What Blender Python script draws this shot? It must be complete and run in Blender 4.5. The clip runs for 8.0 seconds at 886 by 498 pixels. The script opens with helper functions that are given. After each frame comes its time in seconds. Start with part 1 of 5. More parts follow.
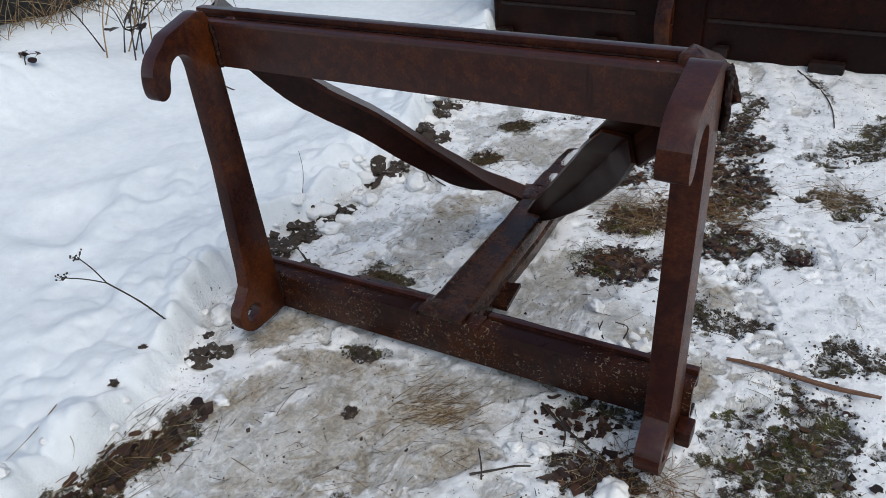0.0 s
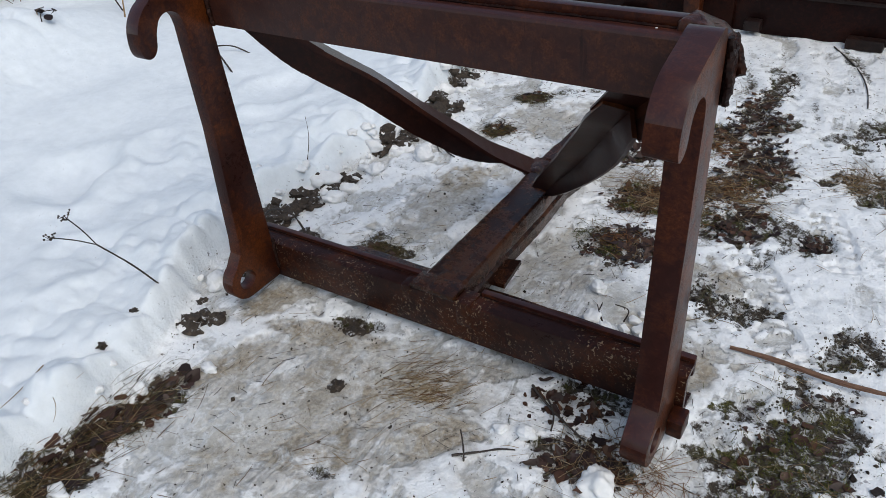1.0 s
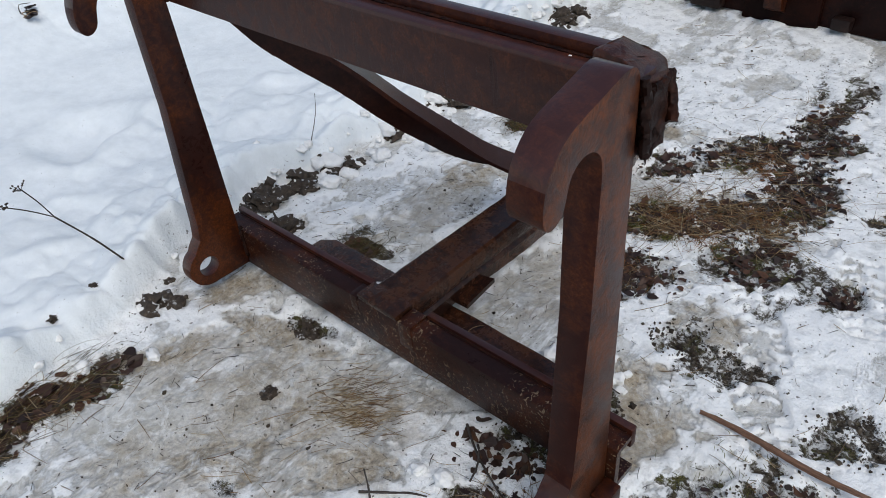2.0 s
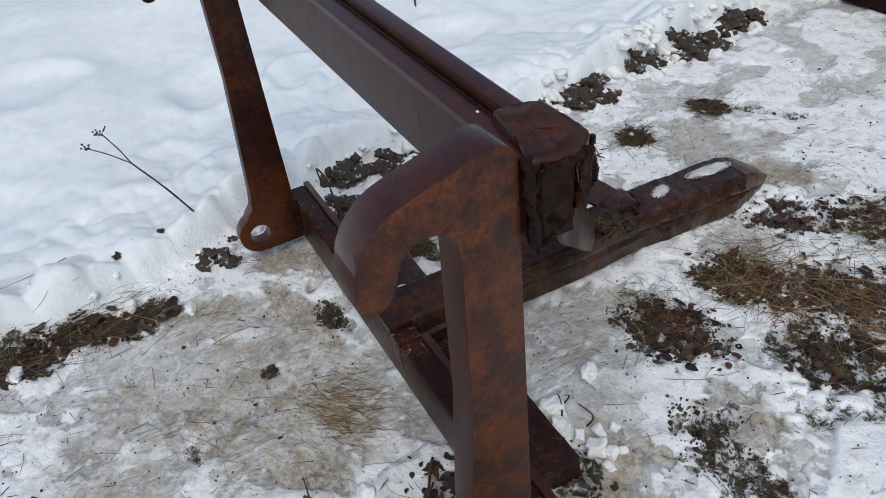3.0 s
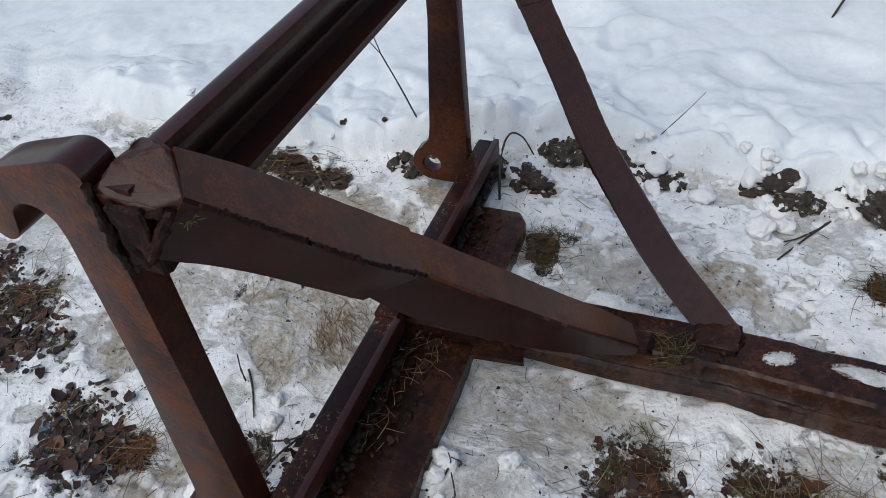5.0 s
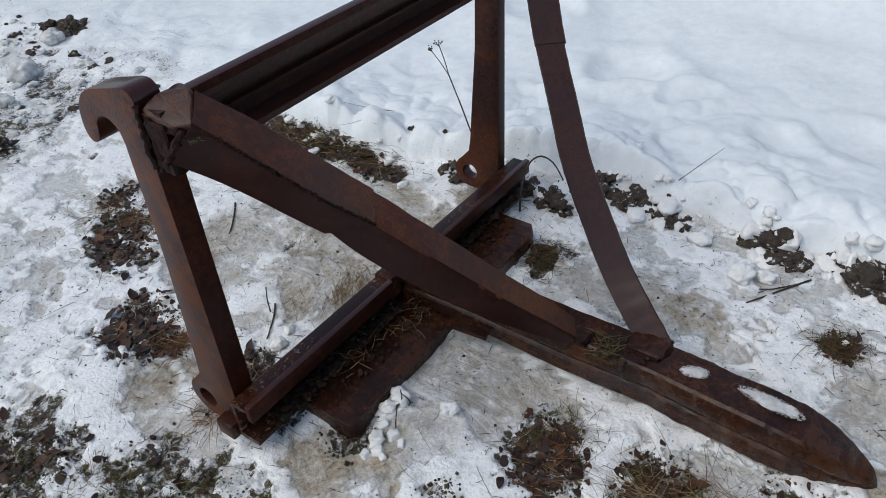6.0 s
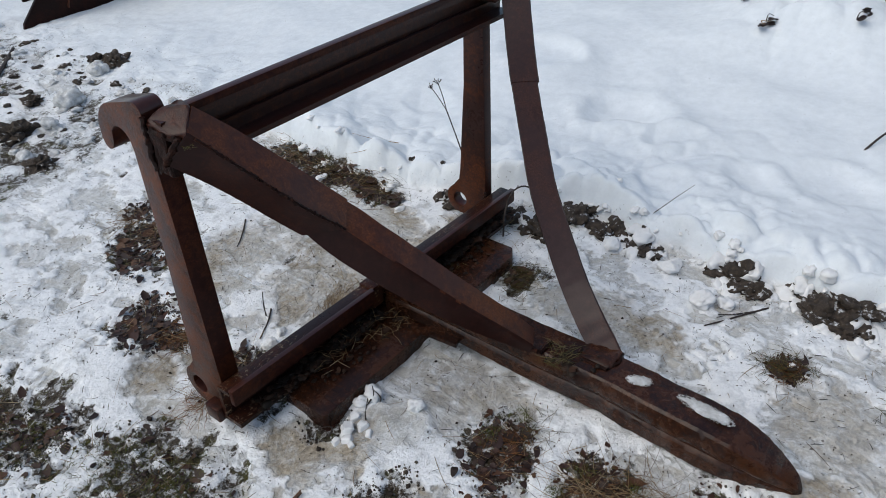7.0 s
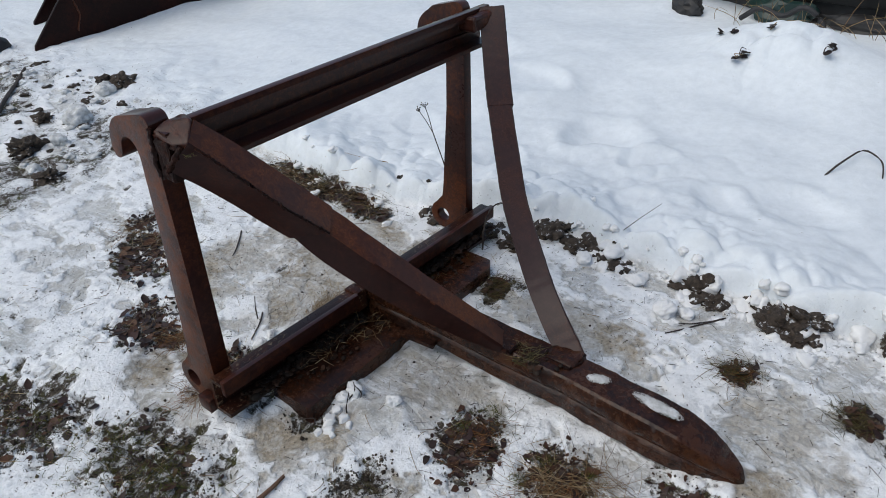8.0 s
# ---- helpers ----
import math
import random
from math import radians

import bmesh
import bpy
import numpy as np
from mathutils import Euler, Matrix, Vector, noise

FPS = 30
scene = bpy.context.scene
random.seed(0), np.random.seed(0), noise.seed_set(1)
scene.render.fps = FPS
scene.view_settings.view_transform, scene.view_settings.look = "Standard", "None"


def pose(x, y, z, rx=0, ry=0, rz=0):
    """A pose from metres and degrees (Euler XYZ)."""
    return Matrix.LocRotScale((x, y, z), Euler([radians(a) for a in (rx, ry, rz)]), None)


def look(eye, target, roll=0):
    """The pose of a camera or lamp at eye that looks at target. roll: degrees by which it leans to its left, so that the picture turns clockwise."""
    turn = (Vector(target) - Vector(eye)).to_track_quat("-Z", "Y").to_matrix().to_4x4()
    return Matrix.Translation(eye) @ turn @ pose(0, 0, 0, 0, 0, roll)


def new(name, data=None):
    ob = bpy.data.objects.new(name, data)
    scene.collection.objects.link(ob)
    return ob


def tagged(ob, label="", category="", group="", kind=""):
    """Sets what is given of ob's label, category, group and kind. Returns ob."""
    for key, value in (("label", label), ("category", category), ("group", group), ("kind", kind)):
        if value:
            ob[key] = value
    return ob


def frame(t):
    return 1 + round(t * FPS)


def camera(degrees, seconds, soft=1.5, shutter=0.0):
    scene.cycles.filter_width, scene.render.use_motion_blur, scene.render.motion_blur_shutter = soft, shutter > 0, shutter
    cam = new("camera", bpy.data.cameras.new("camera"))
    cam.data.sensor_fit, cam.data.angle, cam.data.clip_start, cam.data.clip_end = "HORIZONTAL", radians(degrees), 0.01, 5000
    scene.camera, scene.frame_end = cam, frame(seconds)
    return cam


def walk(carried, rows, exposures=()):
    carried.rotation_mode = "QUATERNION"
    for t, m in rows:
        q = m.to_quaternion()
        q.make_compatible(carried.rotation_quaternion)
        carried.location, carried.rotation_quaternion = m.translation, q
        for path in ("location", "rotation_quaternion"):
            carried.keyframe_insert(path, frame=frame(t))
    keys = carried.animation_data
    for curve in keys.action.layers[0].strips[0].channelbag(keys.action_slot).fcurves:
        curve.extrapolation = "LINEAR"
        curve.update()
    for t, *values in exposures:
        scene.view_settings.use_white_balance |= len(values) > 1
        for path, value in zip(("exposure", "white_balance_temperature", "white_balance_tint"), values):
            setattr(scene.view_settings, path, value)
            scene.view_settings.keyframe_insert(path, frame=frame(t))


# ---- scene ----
cam = camera(62.4, 8.0, soft=0.7)
PATH = [
    (0, (0.717, -1.01, 1.249), (-0.183, 0.386, 0.135), -5.9),
    (0.5, (0.73, -1.005, 1.245), (-0.186, 0.363, 0.109), -5.8),
    (1, (0.761, -0.923, 1.211), (-0.193, 0.389, 0.041), -5.7),
    (1.5, (0.819, -0.738, 1.17), (-0.206, 0.491, -0.03), -5.5),
    (1.7, (0.845, -0.674, 1.185), (-0.217, 0.509, -0.029), -5.5),
    (2.8, (1.019, -0.291, 1.195), (-0.344, 0.455, -0.064), -6.5),
    (3, (1.017, -0.207, 1.192), (-0.393, 0.435, -0.072), -6.7),
    (3.5, (0.965, -0.013, 1.186), (-0.526, 0.36, -0.094), -7.0),
    (4, (0.949, 0.208, 1.168), (-0.563, 0.231, -0.142), -7.1),
    (4.2, (0.95, 0.317, 1.178), (-0.545, 0.187, -0.143), -7.2),
    (5.3, (0.948, 0.787, 1.263), (-0.369, 0.062, -0.06), -4.5),
    (5.5, (0.992, 0.881, 1.283), (-0.302, 0.083, -0.017), -3.7),
    (6, (1.091, 1.073, 1.325), (-0.173, 0.145, 0.084), -3.2),
    (6.5, (1.094, 1.159, 1.342), (-0.168, 0.158, 0.157), -3.1),
    (7, (1.157, 1.303, 1.365), (-0.113, 0.261, 0.225), -2.7),
    (7.5, (1.21, 1.411, 1.39), (-0.08, 0.349, 0.292), -2.4),
    (8, (1.246, 1.445, 1.41), (-0.059, 0.382, 0.33), -1.7),
]
walk(cam, [(t, look(eye, target, roll)) for t, eye, target, roll in PATH], [(0.0, 0.45, 6930, 6), (8.0, 0.37, 6930, 6)])

# ================= world and light =================
world = bpy.data.worlds.new("overcast_sky")
scene.world = world
world.use_nodes = True
wn = world.node_tree
sky = wn.nodes.new("ShaderNodeTexSky")
sky.sky_type = "NISHITA"
sky.sun_disc = False
sky.sun_elevation = radians(54)
sky.sun_rotation = radians(115)
sky.air_density, sky.dust_density, sky.ozone_density = 1.0, 1.5, 1.5
wn.nodes["Background"].inputs["Strength"].default_value = 0.115
wn.links.new(sky.outputs["Color"], wn.nodes["Background"].inputs["Color"])
sun_data = bpy.data.lights.new("sun", "SUN")
sun_data.energy, sun_data.angle, sun_data.color = 1.0, radians(60), (1.0, 0.97, 0.94)
sun = new("sun", sun_data)
sun.matrix_world = look((3.6, -1.3, 6.2), (0, 0.4, 0))


# ================= numeric noise =================
def lattice(ix, iy, seed):
    h = np.sin(ix * 127.1 + iy * 311.7 + seed * 74.7) * 43758.5453
    return h - np.floor(h)


def value_noise(x, y, seed=0):
    ix, iy = np.floor(x), np.floor(y)
    fx, fy = x - ix, y - iy
    fx, fy = fx * fx * (3 - 2 * fx), fy * fy * (3 - 2 * fy)
    a, b = lattice(ix, iy, seed), lattice(ix + 1, iy, seed)
    c, d = lattice(ix, iy + 1, seed), lattice(ix + 1, iy + 1, seed)
    return (a * (1 - fx) + b * fx) * (1 - fy) + (c * (1 - fx) + d * fx) * fy


def fbm(x, y, size, octaves=4, seed=0):
    """Noise from -1 to 1, with its largest lumps of that size."""
    out, amp, total = 0.0, 1.0, 0.0
    px, py = x / size * 0.8 + y / size * 0.6, y / size * 0.8 - x / size * 0.6
    for n in range(octaves):
        out = out + amp * (2 * value_noise(px, py, seed + n) - 1)
        total += amp
        px, py, amp = px * 2.03 + 5.2, py * 2.03 + 1.3, amp * 0.5
    return out / total


def smooth(a, b, v):
    t = np.clip((v - a) / (b - a), 0, 1)
    return t * t * (3 - 2 * t)


# ================= the ground's plan =================
EDGE_Y = (-3.0, -1.25, -0.94, -0.6, -0.3, -0.12, 0.05, 0.35, 0.6, 0.85, 1.15, 1.45, 2.0, 3.0)
EDGE_X = (-0.75, -0.64, -0.60, -0.585, -0.60, -0.68, -0.75, -0.80, -0.76, -0.74, -0.74, -0.80, -0.88, -1.15)

# bare soil, moss and leaf litter: x, y, half length, half width, degrees
SOIL_SIDE = [(0.76, 0.14, 0.23, 0.12, 80), (0.82, 0.51, 0.08, 0.06, 30), (0.53, 0.53, 0.085, 0.055, 30), (0.44, 0.555, 0.06, 0.05, 60),
             (0.43, 1.25, 0.17, 0.085, 100), (0.45, 0.91, 0.10, 0.085, 60), (0.38, 1.53, 0.09, 0.075, 60), (0.36, 1.84, 0.13, 0.04, 80),
             (0.78, 1.70, 0.22, 0.07, 65), (0.86, -0.27, 0.13, 0.10, -20), (0.90, -0.48, 0.10, 0.12, 0), (0.73, 1.25, 0.10, 0.075, 20),
             (0.24, 1.38, 0.16, 0.08, 45), (0.33, 1.66, 0.16, 0.05, 75), (0.34, 1.06, 0.15, 0.09, 45), (0.10, 1.19, 0.12, 0.07, 50), (0.66, 0.90, 0.06, 0.03, 60)]
SOIL_LITTER = [(-0.53, -0.42, 0.14, 0.055, 78), (-0.55, -0.70, 0.24, 0.085, 88), (0.225, 0.675, 0.115, 0.080, 20), (0.19, 0.915, 0.105, 0.075, 30),
               (0.42, -0.05, 0.09, 0.06, 20), (0.43, -0.41, 0.12, 0.09, 57), (0.44, -0.29, 0.05, 0.05, 0), (0.21, -0.80, 0.18, 0.09, 57),
               (-0.25, 0.06, 0.06, 0.028, 10), (0.37, 0.12, 0.09, 0.035, 10), (0.40, 0.28, 0.06, 0.06, 0), (0.07, -0.99, 0.07, 0.05, 20)]
SOIL_BANK = [(-0.78, 0.36, 0.062, 0.023, 80), (-0.74, 0.56, 0.062, 0.022, 75), (-0.74, 0.88, 0.051, 0.027, 80), (-0.72, 1.15, 0.066, 0.031, 60),
             (-0.81, 1.48, 0.062, 0.035, 100), (-0.8, 1.72, 0.07, 0.043, 80), (-0.86, 1.96, 0.07, 0.039, 100), (-0.43, 1.12, 0.05, 0.04, 0),
             (-0.45, 1.43, 0.055, 0.04, 20), (-0.36, 0.36, 0.055, 0.03, 10), (-0.62, -0.12, 0.028, 0.012, 60), (-0.66, 0.14, 0.024, 0.018, 0)]
ICE = [(-0.22, -0.25, 0.30, 0.20, 50), (-0.02, 0.02, 0.16, 0.09, 20), (0.02, -0.45, 0.25, 0.14, 10), (-0.12, 0.62, 0.08, 0.12, 0), (0.12, 0.50, 0.12, 0.20, 0),
       (-0.35, 0.62, 0.10, 0.20, 10), (-0.08, 1.33, 0.07, 0.06, 0), (0.08, 1.05, 0.06, 0.16, 0), (0.30, 0.42, 0.10, 0.07, 0), (0.62, 0.05, 0.06, 0.20, 0)]


# thin brown stains of mud and bark on the ice
STAINS = [(0.00, -0.06, 0.13, 0.08, 30), (0.10, -0.16, 0.10, 0.05, 40), (-0.10, -0.30, 0.16, 0.06, 60), (-0.46, -0.22, 0.16, 0.04, 60), (-0.52, 0.02, 0.10, 0.05, 70),
          (-0.30, 0.00, 0.14, 0.04, 10), (0.12, -0.52, 0.16, 0.08, 30), (0.45, 0.30, 0.10, 0.10, 0), (0.50, -0.20, 0.10, 0.08, 0), (-0.05, 1.32, 0.10, 0.06, 20), (0.46, 0.62, 0.08, 0.06, 0), (-0.38, 0.75, 0.06, 0.12, 0)]


# broad patches where the ice is yellowed by mud below
WARM = [(-0.08, -0.20, 0.30, 0.20, 50), (0.04, -0.02, 0.16, 0.10, 40), (0.02, -0.46, 0.22, 0.14, 10), (-0.40, -0.20, 0.20, 0.09, 60), (-0.36, 0.62, 0.10, 0.16, 10), (0.10, 0.52, 0.10, 0.16, 0), (-0.28, 1.30, 0.20, 0.10, 60)]


def chunks(x, y, size, seed):
    """Rounded lumps of about that size, from 0 in the cracks to 1 on top."""
    px, py = x / size, y / size
    ix, iy = np.floor(px), np.floor(py)
    best = np.full(np.shape(x), 9.0)
    for dx in (-1, 0, 1):
        for dy in (-1, 0, 1):
            cx, cy = ix + dx, iy + dy
            ox, oy = lattice(cx, cy, seed), lattice(cx, cy, seed + 3)
            reach = 0.55 + 0.45 * lattice(cx, cy, seed + 7)
            best = np.minimum(best, ((px - cx - ox) ** 2 + (py - cy - oy) ** 2) / reach**2)
    return np.sqrt(np.clip(1 - best, 0, 1))


def patches(x, y, rows, ragged, seed):
    """1 inside the patches, 0 well outside, with a ragged rim."""
    best = np.full(np.shape(x), -9.0)
    wobble = ragged * (fbm(x, y, 0.09, 4, seed) + 0.55 * fbm(x, y, 0.022, 3, seed + 9))
    for cx, cy, a, b, turn in rows:
        c, s = math.cos(radians(turn)), math.sin(radians(turn))
        u, v = ((x - cx) * c + (y - cy) * s) / a, ((y - cy) * c - (x - cx) * s) / b
        best = np.maximum(best, 1.0 - np.sqrt(u * u + v * v))
    return smooth(-0.34, 0.36, best + wobble)


def ground(x, y):
    """Height, soil, ice and bank at plan points (arrays)."""
    x, y = np.asarray(x, float), np.asarray(y, float)
    edge = np.interp(y, EDGE_Y, EDGE_X) + 0.035 * fbm(x, y, 0.16, 3, 11)
    inside = edge - x
    blunt = smooth(-1.15, -1.9, y)
    bank = smooth(-0.012 - 0.5 * blunt, 0.065 + 0.9 * blunt, inside)
    near = np.exp(-np.clip(inside, 0, 9) / 0.34)
    qx, qy = x + 0.06 * fbm(x, y, 0.25, 2, 22), y + 0.06 * fbm(x, y, 0.25, 2, 23)
    billow = np.abs(fbm(qx, qy, 0.20, 1, 21)) + 0.28 * np.abs(fbm(qx, qy, 0.085, 1, 24))
    high = 0.066 + near * (0.105 * np.minimum(billow, 0.8) - 0.018) + 0.05 * smooth(0.25, 1.8, inside)
    broken = np.exp(-(np.clip(inside, 0, 9) / 0.34) ** 2) * smooth(-1.9, -1.2, y)
    jx, jy = x + 0.03 * fbm(x, y, 0.08, 3, 26), y + 0.03 * fbm(x, y, 0.08, 3, 27)
    patchy = 0.45 + 0.55 * smooth(-0.35, 0.25, fbm(x, y, 0.30, 2, 30))
    high = high + broken * patchy * (0.042 * chunks(jx, jy, 0.125, 28) + 0.018 * chunks(jx, jy, 0.055, 29) - 0.020) * smooth(0.0, 0.07, inside) * (0.45 + 0.55 * smooth(-0.5, 0.0, y))
    high = high * (1 - 0.45 * smooth(-2.2, -3.2, y))
    high = high + (0.030 * fbm(x, y, 0.9, 2, 31) + 0.020 * fbm(x, y, 0.36, 2, 33)) * smooth(0.05, 0.6, inside)
    high = high + 0.006 * near * fbm(x, y, 0.07, 3, 37)
    lumps = 0.016 * near * smooth(0.15, 0.6, fbm(x, y, 0.10, 2, 41)) * smooth(0, 0.05, inside)
    wx, wy = x + 0.05 * fbm(x, y, 0.2, 2, 43), y + 0.05 * fbm(x, y, 0.2, 2, 44)
    for hx, hy, hr, hd in ((-1.50, 0.13, 0.13, 0.045), (-1.80, -0.45, 0.15, 0.035), (-1.22, 0.78, 0.10, 0.022), (-2.1, -0.95, 0.15, 0.03), (-1.05, -0.15, 0.09, 0.018), (-1.35, 1.02, 0.12, 0.026), (-1.36, 0.40, 0.08, 0.018), (-1.02, 0.52, 0.07, 0.014), (-1.15, -0.62, 0.09, 0.014), (-0.98, 1.30, 0.08, 0.012)):
        r2 = ((wx - hx) ** 2 + (wy - hy) ** 2 * 0.7) / hr**2
        high = high - hd * np.exp(-r2 * r2) + 0.3 * hd * np.exp(-((np.sqrt(r2) - 1.3) / 0.35) ** 2)
    for hx, hy, hr, hh in ((-2.75, 0.35, 0.45, 0.10), (-2.55, 0.85, 0.30, 0.10), (-3.3, 1.4, 0.6, 0.05), (-2.3, 1.9, 0.6, 0.05)):
        high = high + hh * np.exp(-((x - hx) ** 2 + (y - hy) ** 2) / hr**2)
    mound_far = np.exp(-(((x + 2.62) / 0.30) ** 2 + ((y - 0.50) / 0.34) ** 2))
    high = high + mound_far * (0.050 + 0.075 * chunks(jx, jy, 0.16, 34) + 0.02 * fbm(x, y, 0.10, 3, 35))
    high = high + 0.035 * smooth(0.5, 1.0, inside) * fbm(x, y, 0.55, 3, 36)
    soil = np.maximum(patches(x, y, SOIL_SIDE, 1.15, 51), patches(x, y, SOIL_LITTER, 0.85, 55)) * (1 - smooth(0.1, 0.5, bank))
    soil = soil * (1 - 0.75 * smooth(0.20, 0.50, fbm(x, y, 0.055, 4, 53)))
    soil = np.maximum(soil, patches(x, y, SOIL_BANK, 0.8, 57) * (1 - 0.9 * smooth(0.15, 0.6, bank)))
    stain = np.maximum(patches(x, y, STAINS, 0.9, 59), 0.60 * patches(x, y, WARM, 0.8, 60)) * (1 - bank)
    scatter = smooth(0.44, 0.70, fbm(x, y, 0.20, 6, 61) + 0.22 * smooth(0.25, 0.6, x) )
    soil = np.maximum(soil, 0.75 * scatter * (1 - smooth(-0.12, 0.0, inside)) * smooth(1.6, 1.0, x))
    churned = smooth(-1.25, -1.75, y) * (1 - smooth(-0.25, 0.30, inside)) * np.clip(0.36 + 0.55 * fbm(x, y, 0.45, 3, 65) + 0.85 * fbm(x, y, 0.09, 5, 66), 0, 1)
    soil = np.maximum(soil, churned * smooth(1.6, 0.7, x))
    lane = x * 0.96 + y * 0.28
    dirty = smooth(0.05, 0.55, fbm(lane * 6, y * 0.8, 0.30, 4, 67) + 0.5 * fbm(x, y, 0.07, 3, 68)) * smooth(1.45, 1.8, y) * smooth(0.12, 0.3, x) * smooth(1.4, 1.0, x)
    soil = np.maximum(soil, 0.62 * dirty)
    ice = np.maximum(patches(x, y, ICE, 0.6, 71), stain) * (1 - soil)
    track = 0.006 * fbm(x, y, 0.20, 3, 81) + 0.03 * smooth(-1.4, -2.0, y) * np.clip(fbm(x, y, 0.16, 4, 88), -0.2, 1) + 0.0032 * fbm(x, y, 0.045, 4, 83) + 0.012 * fbm(x, y, 0.9, 2, 85)
    fresh = (1 - soil) * (1 - 0.55 * ice)
    plates = smooth(-0.10, 0.10, fbm(x, y, 0.10, 5, 87) + 0.10 + 0.35 * smooth(0.25, 0.7, x) - 0.25 * ice)
    crust = 0.008 * fresh * plates
    ice = np.maximum(ice, 0.75 * (1 - plates)) * (1 - soil) * (1 - bank)
    mound = 0.035 * np.exp(-(((x - 0.60) / 0.16) ** 2 + ((y + 0.36) / 0.13) ** 2) ** 2) + 0.02 * np.exp(-(((x - 0.3) / 0.12) ** 2 + ((y - 0.42) / 0.08) ** 2))
    # boot prints pressed into the thin snow
    prints, tread_shade = 0.0, 0.0
    for fx, fy, turn in ((0.56, 0.69, 35), (0.64, 0.50, 40), (0.70, 0.92, 20), (-0.30, 0.90, 60)):
        c, s = math.cos(radians(turn)), math.sin(radians(turn))
        u, v = (x - fx) * c + (y - fy) * s, (y - fy) * c - (x - fx) * s
        sole = smooth(0, 0.012, 0.052 - np.abs(u) + 0.006 * np.cos(v * 24)) * smooth(0, 0.012, 0.14 - np.abs(v))
        lug = smooth(-0.3, 0.2, np.sin(v * 165 + np.abs(u) * 80)) * smooth(0.003, 0.010, np.abs(u)) * smooth(0, 0.006, 0.046 - np.abs(u)) * smooth(0.012, 0.02, np.abs(v + 0.03))
        prints = prints - 0.013 * sole + 0.009 * sole * lug
        # gaps between lugs turn grey through the ice mask: shade put into colour
        tread_shade = np.maximum(tread_shade, 0.55 * sole * (1 - lug))
    ice = np.maximum(ice, tread_shade)
    # wheel ruts that run towards the far bucket
    ruts = 0.004 * np.sin((x * 0.96 + y * 0.28) * 46) * smooth(1.5, 2.0, y) * smooth(0.25, 0.4, x) * smooth(1.0, 0.8, x)
    low = track + crust + mound + prints + ruts - 0.006 * soil + 0.012 * soil * fbm(x, y, 0.045, 4, 91)
    wide = np.hypot(x, y)
    far = 0.10 * fbm(x, y, 6.0, 3, 95) * smooth(4, 14, wide)
    z = low * (1 - bank) + (high + lumps) * bank + far
    z = z - 0.02 * soil * bank
    return z, soil, ice, bank, stain * (1 - soil)


def ground_z(x, y):
    return float(ground(np.array([x]), np.array([y]))[0][0])


# ================= materials =================
def material(name):
    m = bpy.data.materials.new(name)
    m.use_nodes = True
    return m, m.node_tree, m.node_tree.nodes["Principled BSDF"]


def node(nt, kind, **inputs):
    n = nt.nodes.new(kind)
    for k, v in inputs.items():
        n.inputs[k.replace("_", " ")].default_value = v
    return n


def noise_tex(nt, scale, detail=6.0, rough=0.6, coord="Object", stretch=None, distort=0.0):
    tc = nt.nodes.new("ShaderNodeTexCoord")
    n = node(nt, "ShaderNodeTexNoise", Scale=scale, Detail=detail, Roughness=rough, Distortion=distort)
    if stretch:
        mp = nt.nodes.new("ShaderNodeMapping")
        mp.inputs["Scale"].default_value = stretch
        nt.links.new(tc.outputs[coord], mp.inputs["Vector"])
        nt.links.new(mp.outputs["Vector"], n.inputs["Vector"])
    else:
        nt.links.new(tc.outputs[coord], n.inputs["Vector"])
    return n.outputs["Fac"]


def ramp(nt, fac, *stops):
    r = nt.nodes.new("ShaderNodeValToRGB")
    els = r.color_ramp.elements
    while len(els) < len(stops):
        els.new(0.5)
    for e, (at, c) in zip(els, stops):
        e.position = at
        e.color = (*c, 1) if len(c) == 3 else c
    nt.links.new(fac, r.inputs["Fac"])
    return r.outputs["Color"]


def grey(v):
    return (v, v, v)


def mix(nt, fac, a, b, blend="MIX"):
    m = nt.nodes.new("ShaderNodeMix")
    m.data_type, m.blend_type = "RGBA", blend
    for sock, v in (("Factor", fac), ("A", a), ("B", b)):
        slot = [i for i in m.inputs if i.name == sock and i.type == ("VALUE" if sock == "Factor" else "RGBA")][0]
        if hasattr(v, "is_linked"):
            nt.links.new(v, slot)
        else:
            slot.default_value = v if sock == "Factor" else (*v, 1)
    return [o for o in m.outputs if o.type == "RGBA"][0]


def maths(nt, op, a, b=0.0, clamp=False):
    m = nt.nodes.new("ShaderNodeMath")
    m.operation, m.use_clamp = op, clamp
    for n, v in enumerate((a, b)):
        if hasattr(v, "is_linked"):
            nt.links.new(v, m.inputs[n])
        else:
            m.inputs[n].default_value = v
    return m.outputs[0]


def bump(nt, bsdf, height, strength, distance, prior=None):
    b = node(nt, "ShaderNodeBump", Strength=strength, Distance=distance)
    nt.links.new(height, b.inputs["Height"])
    if prior is not None:
        nt.links.new(prior, b.inputs["Normal"])
    nt.links.new(b.outputs["Normal"], bsdf.inputs["Normal"])
    return b.outputs["Normal"]


